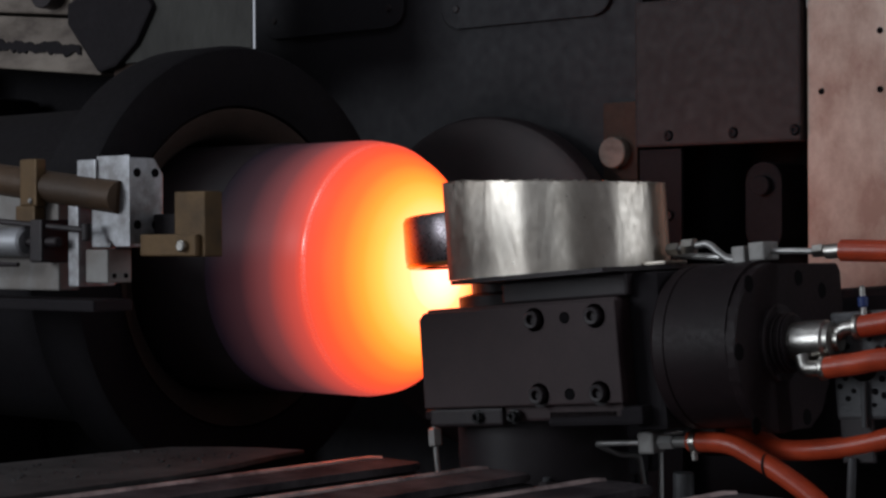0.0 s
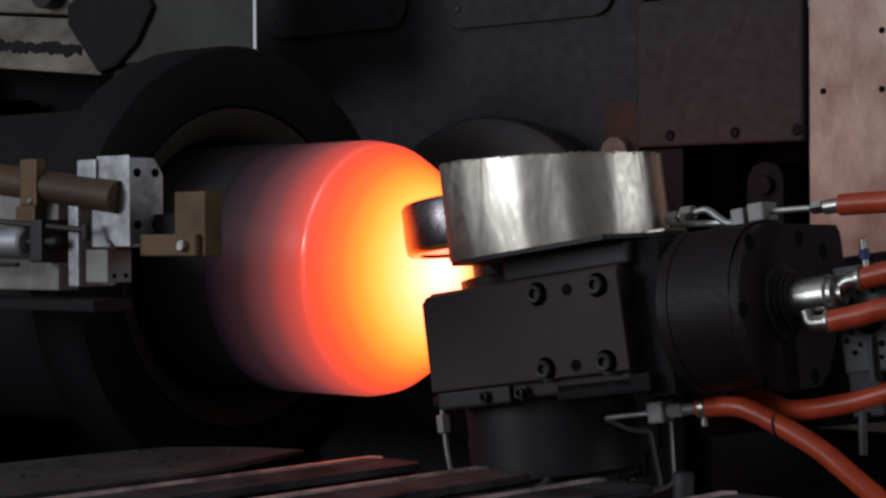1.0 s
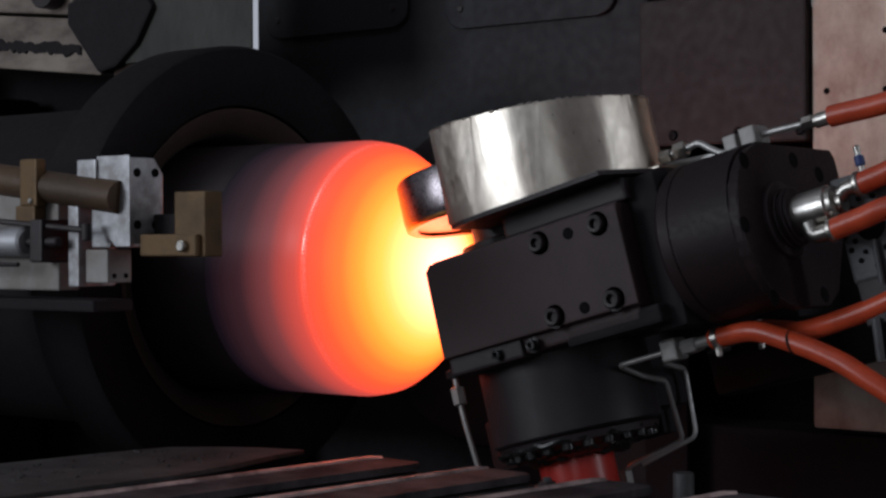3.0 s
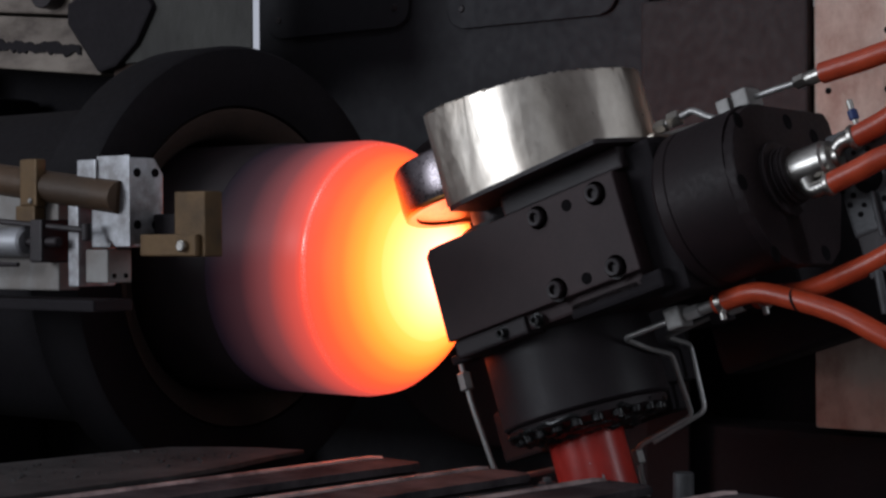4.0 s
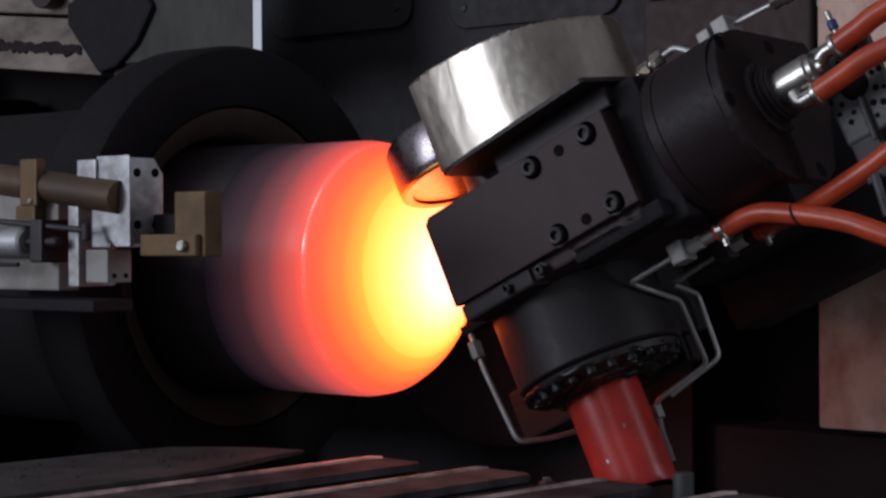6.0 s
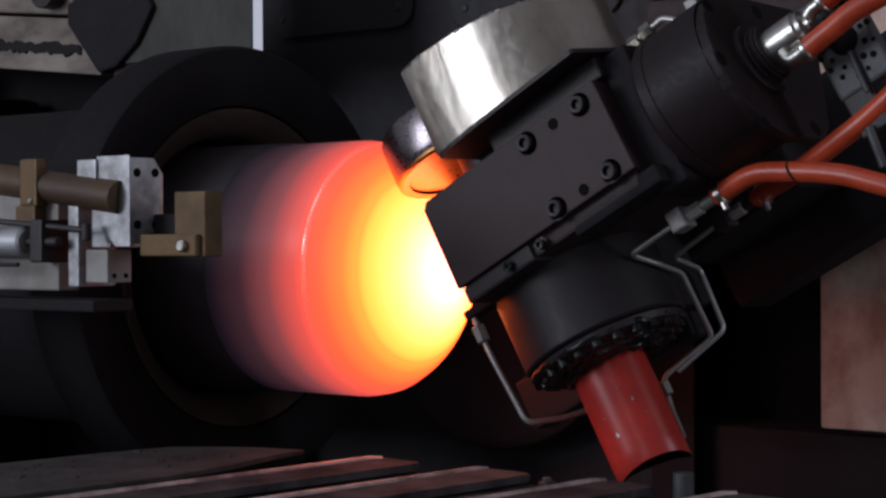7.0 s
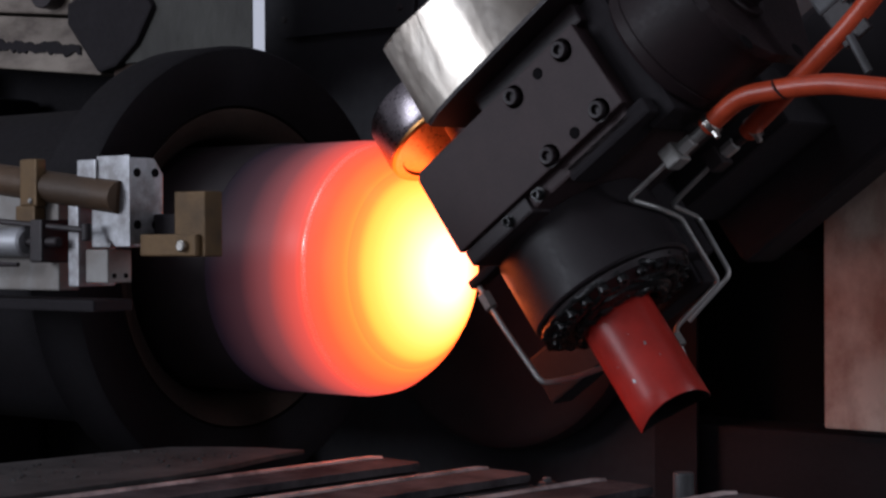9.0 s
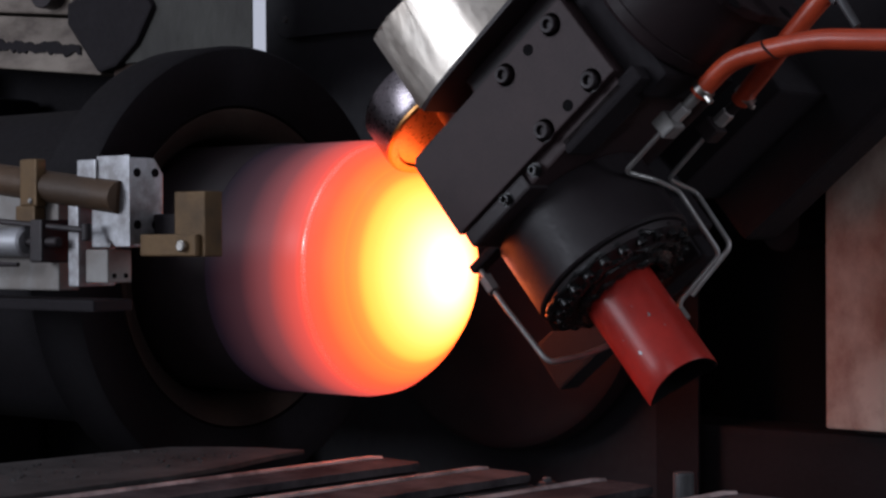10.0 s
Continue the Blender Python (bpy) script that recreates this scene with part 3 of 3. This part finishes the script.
# ---- the swinging tool head: u along the arm, y across, w up, from the swing axis ----
def tool_head():
    th = thing("forming_tool_head", "dark swinging tool head with roller, steel shield and hydraulic hoses", "tool head")
    # swing plate behind the work
    part("swing_plate", lathe([(0, 0.53), (0.245, 0.53), (0.258, 0.537), (0.262, 0.545), (0.262, 0.572), (0, 0.572)], "y", (0, 0, 0), 96), BLACK, th, "large black round swing plate", smooth=True)
    part("swing_hub", rod("y", (0, 0, 0), 0.12, 0.572, 0.615, 40, 0.004), BLACK, th, smooth=True)
    part("arm_beam", box(0.365, 0.46, 0.225, 0.30, -0.27, -0.03, 0.006), SOOT, th)
    part("arm_post", box(0.10, 0.235, 0.42, 0.529, -0.16, 0.02, 0.006), BLACK, th)
    part("arm_bracket", box(0.33, 0.60, 0.206, 0.2245, -0.18, -0.05, 0.004), BLACK, th)
    part("arm_link", box(0.205, 0.42, 0.30, 0.425, -0.18, -0.03, 0.006), BLACK, th)
    # arm enlarged to cover the guard plate where the tool's shadow falls
    part("swing_arm", box(0.42, 1.12, 0.43, 0.52, -0.266, -0.05, 0.012), SOOT, th, "black swing arm behind the motor, enlarged to stand for shadow on the guard plate")
    part("arm_web", box(0.43, 0.64, 0.301, 0.429, -0.20, -0.05, 0.006), SOOT, th)
    # body box
    part("body_box", box(0.318, 0.598, 0.012, 0.205, -0.183, -0.043, 0.004), TOOL, th, "dark brown tool body")
    plate = part("front_plate", prism([(0.315, -0.055), (0.323, -0.047), (0.603, -0.047), (0.605, -0.164), (0.315, -0.164)], "y", 0.0, 0.0118, 0.002), TOOL, th, "dark brown bolted front plate")
    for u in (0.490, 0.575):
        for w in (-0.0637, -0.1517):
            socket_bolt("y", (u, 0.0, w), 0.0105, 0.009, BLACK, plate)
    for w in (-0.0637, -0.1517):
        part("dowel_hole", lathe([(0, -0.0003), (0.0052, -0.0003), (0.0066, -0.0012), (0.0072, 0.0005)], "y", (0.533, 0, w), 16), HOLE_SHADE, plate)
    part("lower_ledge", box(0.318, 0.43, 0.005, 0.19, -0.187, -0.165, 0.004), BLACK, th)
    for u in (0.395, 0.448):
        socket_bolt("y", (u, 0.004, -0.176), 0.0065, 0.007, OILY, th)
    part("side_ledge", box(0.49, 0.622, 0.012, 0.06, -0.190, -0.168, 0.005), SOOT, th)
    part("adapter_block", box(0.5985, 0.640, 0.035, 0.19, -0.198, -0.018, 0.006), SOOT, th)
    part("top_block", box(0.43, 0.607, 0.02, 0.19, -0.043, -0.016, 0.003), BLACK, th)
    part("spindle_neck", lathe([(0.0, -0.043), (0.062, -0.043), (0.062, -0.03), (0.045, -0.026), (0.045, 0.0138), (0, 0.0138)], "z", (0.372, 0.11, 0), 40), BLACK, th, smooth=True)
    rol = part("roller", lathe([(0, 0.016), (0.0995, 0.016), (0.1005, 0.020), (0.101, 0.024), (0.101, 0.070), (0.098, 0.075), (0.092, 0.077), (0, 0.077)], "z", (0.331, 0.12, 0), 64), ROLLER, th, "dark blue-grey steel forming roller", smooth=True)
    part("roller_face", lathe([(0, 0.014), (0.084, 0.014), (0.086, 0.0105), (0.096, 0.010), (0.0995, 0.0125), (0.1, 0.0158), (0, 0.0158)], "z", (0.331, 0.12, 0), 64), ROLLER_GLOW, rol, "copper-red underside, coloured for the reflected dome glow", smooth=True)
    # shield of bent sheet round the roller
    rim = smooth_path([(0.371, -0.006, 0), (0.395, -0.012, 0), (0.44, -0.016, 0), (0.49, -0.013, 0), (0.535, 0.003, 0), (0.570, 0.034, 0), (0.592, 0.078, 0), (0.599, 0.12, 0), (0.578, 0.165, 0), (0.53, 0.205, 0)], 5)
    base = [(0.373, -0.005), (0.398, -0.0135), (0.44, -0.0175), (0.604, -0.021), (0.608, -0.018), (0.627, 0.09), (0.622, 0.20), (0.38, 0.22)]
    part("shield_base", prism(base, "z", -0.0155, -0.0102, 0.0), BLACK, th)
    rnd = random.Random(4)
    b = bmesh.new()
    rows = []
    inward = Vector((0.47, 0.11, 0))
    for i, p in enumerate(rim):
        dent = 0.0014 * noise.noise(Vector((i * 0.31, 3.1, 0))) + 0.0005 * rnd.uniform(-1, 1)
        n = (p - inward).normalized()
        col = []
        for off in (0.0, -0.0025):
            for w in (-0.0100, 0.015, 0.04, 0.065, 0.1085 - 0.10 * max(0.0, p.x - 0.40)):
                bulge = dent * math.sin(math.pi * min(1.0, (w + 0.04) / 0.17))
                col.append(b.verts.new(p + n * (off + bulge) + Vector((0, 0, w))))
        rows.append(col[:5] + col[:4:-1])
    for p, q in zip(rows, rows[1:]):
        for k in range(10):
            b.faces.new((p[k], p[(k + 1) % 10], q[(k + 1) % 10], q[k]))
    b.faces.new(rows[0])
    b.faces.new(rows[-1])
    sh = part("shield", b, STAINLESS, th, "scuffed bent stainless steel shield", smooth=True)
    lid = [(p.x - 0.004 * (p - inward).normalized().x, p.y - 0.004 * (p - inward).normalized().y) for p in rim] + [(0.38, 0.22), (0.374, 0.02)]
    part("shield_lid", prism(lid, "z", 0.080, 0.083, 0.0), STAINLESS, sh)
    b = bmesh.new()
    for p, q in zip(rim[1:], rim[2:]):
        for _ in range(2):
            f = rnd.random()
            m = p.lerp(q, f) + Vector((0, 0, 0.1085 - 0.10 * max(0.0, p.x - 0.40) - 0.002 * rnd.random()))
            tube([m, m + (q - p).normalized() * (0.003 + 0.005 * rnd.random())], 0.0004 + 0.0005 * rnd.random(), 6, bm=b)
    part("weld_seam", b, STAINLESS, sh)
    part("shield_tab", box(0.585, 0.624, 0.08, 0.13, -0.010, -0.005, 0.002), STAINLESS, th)
    # drive motor along the arm
    at = (0, 0.1, -0.108)
    part("motor_body", lathe([(0, 0.64), (0.090, 0.64), (0.094, 0.645), (0.094, 0.658), (0.0925, 0.659), (0.0925, 0.661), (0.094, 0.662), (0.094, 0.7375), (0, 0.7375)], "x", at, 64), MOTOR, th, "black cylindrical drive motor", smooth=True)
    octagon = [(0.165, -0.2085), (0.196, -0.192), (0.262, -0.095), (0.268, -0.070), (0.268, -0.030), (0.260, -0.020)]
    octagon += [(0.1 + 0.0955 * math.cos(radians(a)), -0.113 + 0.0955 * math.sin(radians(a))) for a in range(80, 281, 10)]
    fl = part("motor_flange", prism(octagon, "x", 0.738, 0.751, 0.003), MOTOR, th, "black motor flange with cut corners")
    for yy, w in ((0.044, -0.040), (0.160, -0.036), (0.216, -0.052), (0.038, -0.195), (0.156, -0.195), (0.012, -0.113)):
        part("sunk_bolt", lathe([(0, 0.7512), (0.0070, 0.7512), (0.0088, 0.7518), (0.0100, 0.7505)], "x", (0, yy, w), 16), HOLE_SHADE, fl)
    b = rod("x", at, 0.044, 0.748, 0.757, 32)
    for k in range(4):
        rod("x", at, 0.034 - 0.002 * (k % 2), 0.757 + 0.004 * k, 0.7608 + 0.004 * k, 32, 0.0012, bm=b)
    part("shaft_seal", b, BLACK, th, smooth=True)
    un = part("rotary_union", lathe([(0, 0.763), (0.0205, 0.763), (0.0230, 0.765), (0.0230, 0.772), (0.0215, 0.773), (0.0215, 0.776), (0.0232, 0.777), (0.0232, 0.812), (0.0205, 0.815), (0.0205, 0.820), (0.012, 0.822), (0.012, 0.828), (0, 0.828)], "x", at, 32), CHROME, th, "bright steel rotary union", smooth=True)
    part("elbow", tube(elbow_path([(0.788, 0.085, -0.123), (0.792, 0.082, -0.137), (0.815, 0.08, -0.137)], 0.006), 0.0095, 14), CHROME, un, smooth=True)
    part("elbow", tube(elbow_path([(0.820, 0.1, -0.105), (0.832, 0.1, -0.095), (0.85, 0.1, -0.095)], 0.006), 0.0085, 14), CHROME, un, smooth=True)
    part("clip", rod("x", (0, 0.08, -0.137), 0.0135, 0.812, 0.819, 20), CHROME, un, smooth=True)
    part("clip", rod("x", (0, 0.1, -0.095), 0.0145, 0.846, 0.853, 20), CHROME, un, smooth=True)
    part("hose", tube(smooth_path([(0.814, 0.08, -0.137), (0.85, 0.08, -0.134), (0.90, 0.085, -0.131), (1.0, 0.1, -0.15), (1.15, 0.14, -0.25)]), 0.0122, 18), RUBBER, th, "orange-red rubber hose", smooth=True)
    part("hose", tube(smooth_path([(0.848, 0.1, -0.095), (0.88, 0.1, -0.092), (0.92, 0.102, -0.088), (1.02, 0.11, -0.10), (1.18, 0.15, -0.2)]), 0.0122, 18), RUBBER, th, "orange-red rubber hose", smooth=True)
    # casting with holes and valve behind the union
    b = box(0.806, 0.878, 0.12, 0.135, -0.197, -0.078, 0.004)
    cast = part("vented_casting", b, CASTING, th, "grey casting pierced with holes")
    rnd = random.Random(9)
    # dark discs on the surface paint the shade in the vent holes
    part("vent_hole", rod("y", (0.842, 0, -0.138), 0.017, 0.1185, 0.1212, 24, 0.0005), HOLE_SHADE, cast)
    for ring_r, count in ((0.026, 11), (0.036, 14)):
        for k in range(count):
            a = 2 * math.pi * (k + 0.3 * rnd.random()) / count
            p = (0.842 + ring_r * math.cos(a) * 0.92, 0, -0.138 + ring_r * math.sin(a) * 1.25)
            part("vent_hole", rod("y", p, 0.0026 + 0.0014 * rnd.random(), 0.1185, 0.1212, 10, 0.0004), HOLE_SHADE, cast)
    vl = part("valve_stem", rod("z", (0.850, 0.115, 0), 0.0035, -0.088, -0.050, 12), CHROME, th, smooth=True)
    part("valve_grip", rod("z", (0.850, 0.115, 0), 0.0056, -0.074, -0.062, 12), BLUE, vl, "blue plastic grip", smooth=True)
    part("drain_rod", tube([Vector((0.844, 0.115, -0.155)), Vector((0.841, 0.115, -0.205))], 0.0035, 12), CASTING, th, smooth=True)
    part("drain_rod", tube([Vector((0.822, 0.118, -0.238)), Vector((0.816, 0.118, -0.285))], 0.005, 12), CASTING, th, smooth=True)
    part("rod_bracket", box(0.808, 0.846, 0.122, 0.130, -0.245, -0.195, 0.002), BLACK, th)
    # upper water line: nut, wavy pipe, two blocks, pipe, hose
    ln = part("water_line", tube(smooth_path([(0.61, 0.119, 0.008), (0.645, 0.119, 0.010), (0.660, 0.119, 0.010), (0.675, 0.119, -0.002), (0.688, 0.119, -0.010), (0.705, 0.119, -0.008)], 8), 0.0042, 12), PIPE, th, smooth=True)
    part("return_line", tube(smooth_path([(0.60, 0.14, 0.002), (0.65, 0.14, -0.004), (0.71, 0.14, -0.010)], 6), 0.004, 10), PIPE, th, smooth=True)
    part("nut", rod("x", (0, 0.119, 0.008), 0.008, 0.605, 0.622, 6), CHROME, ln)
    part("nut", rod("x", (0, 0.119, 0.010), 0.0095, 0.626, 0.643, 6), CHROME, ln)
    part("pipe_block", box(0.700, 0.717, 0.10, 0.135, -0.016, 0.004, 0.002), FITTING, th)
    part("pipe_block", box(0.722, 0.742, 0.10, 0.135, -0.014, 0.007, 0.002), FITTING, th)
    l2 = part("water_line", tube(smooth_path([(0.74, 0.119, -0.004), (0.77, 0.119, -0.006), (0.80, 0.119, -0.009)], 6), 0.0036, 12), PIPE, th, smooth=True)
    part("nut", rod("x", (0, 0.119, -0.0085), 0.0078, 0.793, 0.808, 6), CHROME, l2)
    part("ferrule", rod("x", (0, 0.119, -0.010), 0.0082, 0.808, 0.832, 20), CHROME, l2, smooth=True)
    part("hose", tube(smooth_path([(0.828, 0.119, -0.010), (0.87, 0.119, -0.014), (0.94, 0.122, -0.022), (1.05, 0.14, -0.06), (1.2, 0.18, -0.16)]), 0.0122, 18), RUBBER, th, "orange-red rubber hose", smooth=True)
    # gearbox below with a ring of bolts
    g = (0.389, 0.14, 0.006)
    part("gear_housing", lathe([(0, -0.187), (0.103, -0.187), (0.106, -0.19), (0.106, -0.286), (0.103, -0.289), (0, -0.289)], "z", g, 64), GEAR, th, "black round gear housing", smooth=True)
    ring = part("bolt_ring", lathe([(0.055, -0.2892), (0.098, -0.2892), (0.101, -0.292), (0.099, -0.300), (0.078, -0.308), (0.055, -0.308)], "z", g, 48), BLACK, th, smooth=True)
    for k in range(22):
        a = 2 * math.pi * k / 22
        socket_bolt("z", (g[0] + 0.089 * math.cos(a), g[1] + 0.089 * math.sin(a), g[2] - 0.300 + 0.003 * noise.noise(Vector((k * 1.7, 0, 3)))), 0.0076 + 0.0008 * noise.noise(Vector((k * 2.3, 5, 0))), 0.009, OILY, ring)
    part("gland", lathe([(0.05, -0.300), (0.070, -0.300), (0.068, -0.312), (0.060, -0.316), (0.05, -0.316)], "z", g, 32), OILY, th, smooth=True)
    for r0, w0, thick in ((0.056, -0.312, 0.0075), (0.078, -0.3045, 0.0065), (0.0975, -0.297, 0.0045)):
        line = []
        for k in range(73):
            a = 2 * math.pi * k / 72
            rr = r0 + 0.006 * noise.noise(Vector((math.cos(a) * 5, math.sin(a) * 5, r0 * 100)))
            line.append(Vector((g[0] - 0.004 + rr * math.cos(a), g[1] + rr * math.sin(a), g[2] + w0 + 0.005 * noise.noise(Vector((math.cos(a) * 7, math.sin(a) * 7, 4))))))
        part("sealant_bead", tube(line, thick, 10), OILY, th, "wet lumpy black sealant", smooth=True)
    b = lathe([(0.0, -0.30), (0.0475, -0.30), (0.0475, -0.40), (0.0475, -0.425), (0.0475, -0.451), (0.0471, -0.452)], "z", (0.377, 0.14, 0.006), 40)
    # lining and rim coloured near black for the shade within the pipe
    bore = lathe([(0, -0.36), (0.0429, -0.36), (0.0429, -0.40), (0.0429, -0.425), (0.0429, -0.451), (0.0434, -0.4525), (0.0466, -0.4525), (0.0471, -0.4521)], "z", (0.377, 0.14, 0.006), 40)
    for v in b.verts[:] + bore.verts[:]:
        if v.co.z < -0.43:
            a = math.atan2(v.co.y - 0.14, v.co.x - 0.377)
            v.co.z += 0.010 * max(0.0, math.cos(a - radians(-50))) ** 1.5 + 0.014 * max(0.0, math.cos(a - radians(130))) - 0.003 + 0.0012 * noise.noise(Vector((math.cos(a) * 4, math.sin(a) * 4, 0)))
    pipe = part("red_pipe", b, RED, th, "red painted pipe with pale flecks and a torn end", smooth=True)
    part("pipe_bore", bore, HOLE_SHADE, pipe, "pipe bore, coloured black for the shade inside", smooth=True)
    # small pale flecks paint the white glints on the pipe
    rnd = random.Random(5)
    for a, w, big in ((-46, -0.372, 3.0), (-88, -0.404, 3.4), (-35, -0.392, 1.2), (-60, -0.352, 1.0), (-100, -0.378, 1.1)):
        q = radians(a)
        fleck = bmesh.new()
        edge = [(0.0007 * big * rnd.uniform(0.5, 1.1) * math.cos(k * 0.9), 0.0012 * big * rnd.uniform(0.4, 1.1) * math.sin(k * 0.9)) for k in range(7)]
        top = [fleck.verts.new((0.0003, p, q2)) for p, q2 in edge]
        low = [fleck.verts.new((-0.0006, p, q2)) for p, q2 in edge]
        fleck.faces.new(top)
        for k in range(7):
            fleck.faces.new((top[k], low[k], low[(k + 1) % 7], top[(k + 1) % 7]))
        bmesh.ops.transform(fleck, matrix=Matrix.Translation((0.377 + 0.0475 * math.cos(q), 0.14 + 0.0475 * math.sin(q), w + 0.006)) @ Matrix.Rotation(q, 4, "Z"), verts=fleck.verts)
        part("paint_chip", fleck, ALU, pipe, "pale fleck painted on for a white glint")
    # bent grease pipes round the gearbox
    p1 = part("grease_pipe", tube(elbow_path([(0.268, 0.074, -0.180), (0.268, 0.0745, -0.235), (0.271, 0.083, -0.330), (0.288, 0.13, -0.336), (0.330, 0.22, -0.336)], 0.012), 0.0036, 12), PIPE, th, smooth=True)
    part("nut", rod("z", (0.268, 0.0743, 0), 0.0092, -0.216, -0.193, 6), FITTING, p1)
    part("pipe_lug", box(0.260, 0.319, 0.066, 0.09, -0.182, -0.170, 0.003), SOOT, th)
    part("arm_plate", box(0.157, 0.44, 0.255, 0.30, -0.303, -0.232, 0.005), SOOT, th)
    runs = (([(0.570, 0.0954, -0.2165), (0.496, 0.098, -0.2175), (0.503, 0.139, -0.2350), (0.492, 0.200, -0.2415), (0.459, 0.262, -0.316), (0.383, 0.238, -0.334), (0.365, 0.255, -0.37), (0.340, 0.295, -0.402)], 0.5666, 0.0954, -0.2163, FITTING),
            ([(0.566, 0.206, -0.2125), (0.487, 0.206, -0.2180), (0.475, 0.279, -0.2280), (0.474, 0.271, -0.3145), (0.40, 0.25, -0.334)], 0.561, 0.206, -0.2121, BLACK))
    for pts, u, yy, w, metal in runs:
        p2 = part("grease_pipe", tube(elbow_path(pts, 0.010), 0.0034, 12), PIPE, th, smooth=True)
        part("nut", box(u, u + 0.022, yy - 0.013, yy + 0.013, w - 0.013, w + 0.013, 0.003), metal, p2)
        if metal is FITTING:
            part("nut", rod("z", (0.377, 0.242, 0), 0.0085, -0.356, -0.337, 6), FITTING, p2)
        part("fitting", rod("x", (0, yy, w), 0.0088, u + 0.022, u + 0.043, 6), PIPE, p2)
        part("fitting", rod("x", (0, yy, w), 0.0070, u + 0.043, u + 0.062, 16), metal, p2, smooth=True)
        part("clip", lathe([(0.0122, u + 0.068), (0.0142, u + 0.069), (0.0142, u + 0.076), (0.0122, u + 0.077)], "x", (0, yy, w), 20), CHROME, p2, smooth=True)
        part("clip_screw", rod("z", (u + 0.0725, yy - 0.006, 0), 0.004, w - 0.022, w - 0.011, 10), CHROME, p2, smooth=True)
    part("hose", tube(smooth_path([(0.631, 0.0954, -0.2163), (0.648, 0.094, -0.2163), (0.688, 0.09, -0.220), (0.726, 0.09, -0.239), (0.778, 0.09, -0.273), (0.821, 0.09, -0.313), (0.94, 0.1, -0.43)]), 0.0118, 18), RUBBER, th, "orange-red rubber hose", smooth=True)
    part("hose", tube(smooth_path([(0.624, 0.206, -0.2121), (0.648, 0.196, -0.2135), (0.69, 0.165, -0.223), (0.722, 0.140, -0.230), (0.772, 0.128, -0.230), (0.842, 0.128, -0.222), (0.99, 0.13, -0.19)]), 0.0118, 18), RUBBER, th, "orange-red rubber hose", smooth=True)
    part("hose_tie", tube([Vector((0.732, 0.09 + 0.0128 * math.cos(radians(k * 24)), -0.243 + 0.0128 * math.sin(radians(k * 24)))) for k in range(16)], 0.0014, 6), BLACK, th)
    return th


ROLLER = mat("blue_grey_roller_steel", (0.25, 0.225, 0.24), 0.26, 1.0, (0.15, 0.125, 0.135), 40, 0.4, 0.01)
# orange base colour paints the dome's glow reflected in the underside
ROLLER_GLOW = mat("glow_tinted_roller_steel", (0.78, 0.38, 0.13), 0.28, 1.0, (0.60, 0.24, 0.08), 40, 0.3, 0.01)
OILY = mat("wet_black_bolts", (0.014, 0.014, 0.015), 0.22, 0.4, (0.05, 0.05, 0.05), 60, 0.4, 0.2)
tool = tool_head()


# ---- what moves ----
def motions():
    swing = ((0, 0.0), (0.5, 1.75), (1, 3.49), (1.5, 5.21), (2, 6.85), (2.5, 8.63), (4, 13.87), (4.5, 15.65), (5, 17.40), (5.5, 19.15),
             (7, 24.44), (7.5, 26.22), (8, 28.0), (8.5, 29.74), (9, 31.5), (9.5, 33.3), (10, 35.06))
    walk(tool, [(t, pose(0.00352 * t, 0, 0, 0, -(a + 4.5), 0)) for t, a in swing])
    walk(machine_carriage, [(0, pose(0, 0, 0)), (5, pose(0.0135, 0, 0)), (10, pose(0.027, 0, 0))])
    # the cylinder turns fast in its chuck
    walk(gas_cylinder, [(i / 30, pose(-0.0481, 0.15, 0.0298, 55 * i % 360, 0, 0)) for i in range(301)])
    grow = ((0, 0.055), (1, 0.066), (2.5, 0.080), (4.5, 0.101), (5.5, 0.113), (7.5, 0.127), (9, 0.133), (10, 0.136))
    walk(dome_cap, [(t, pose(CAP_CURVE * r * r, 0, 0)) for t, r in grow])


motions()
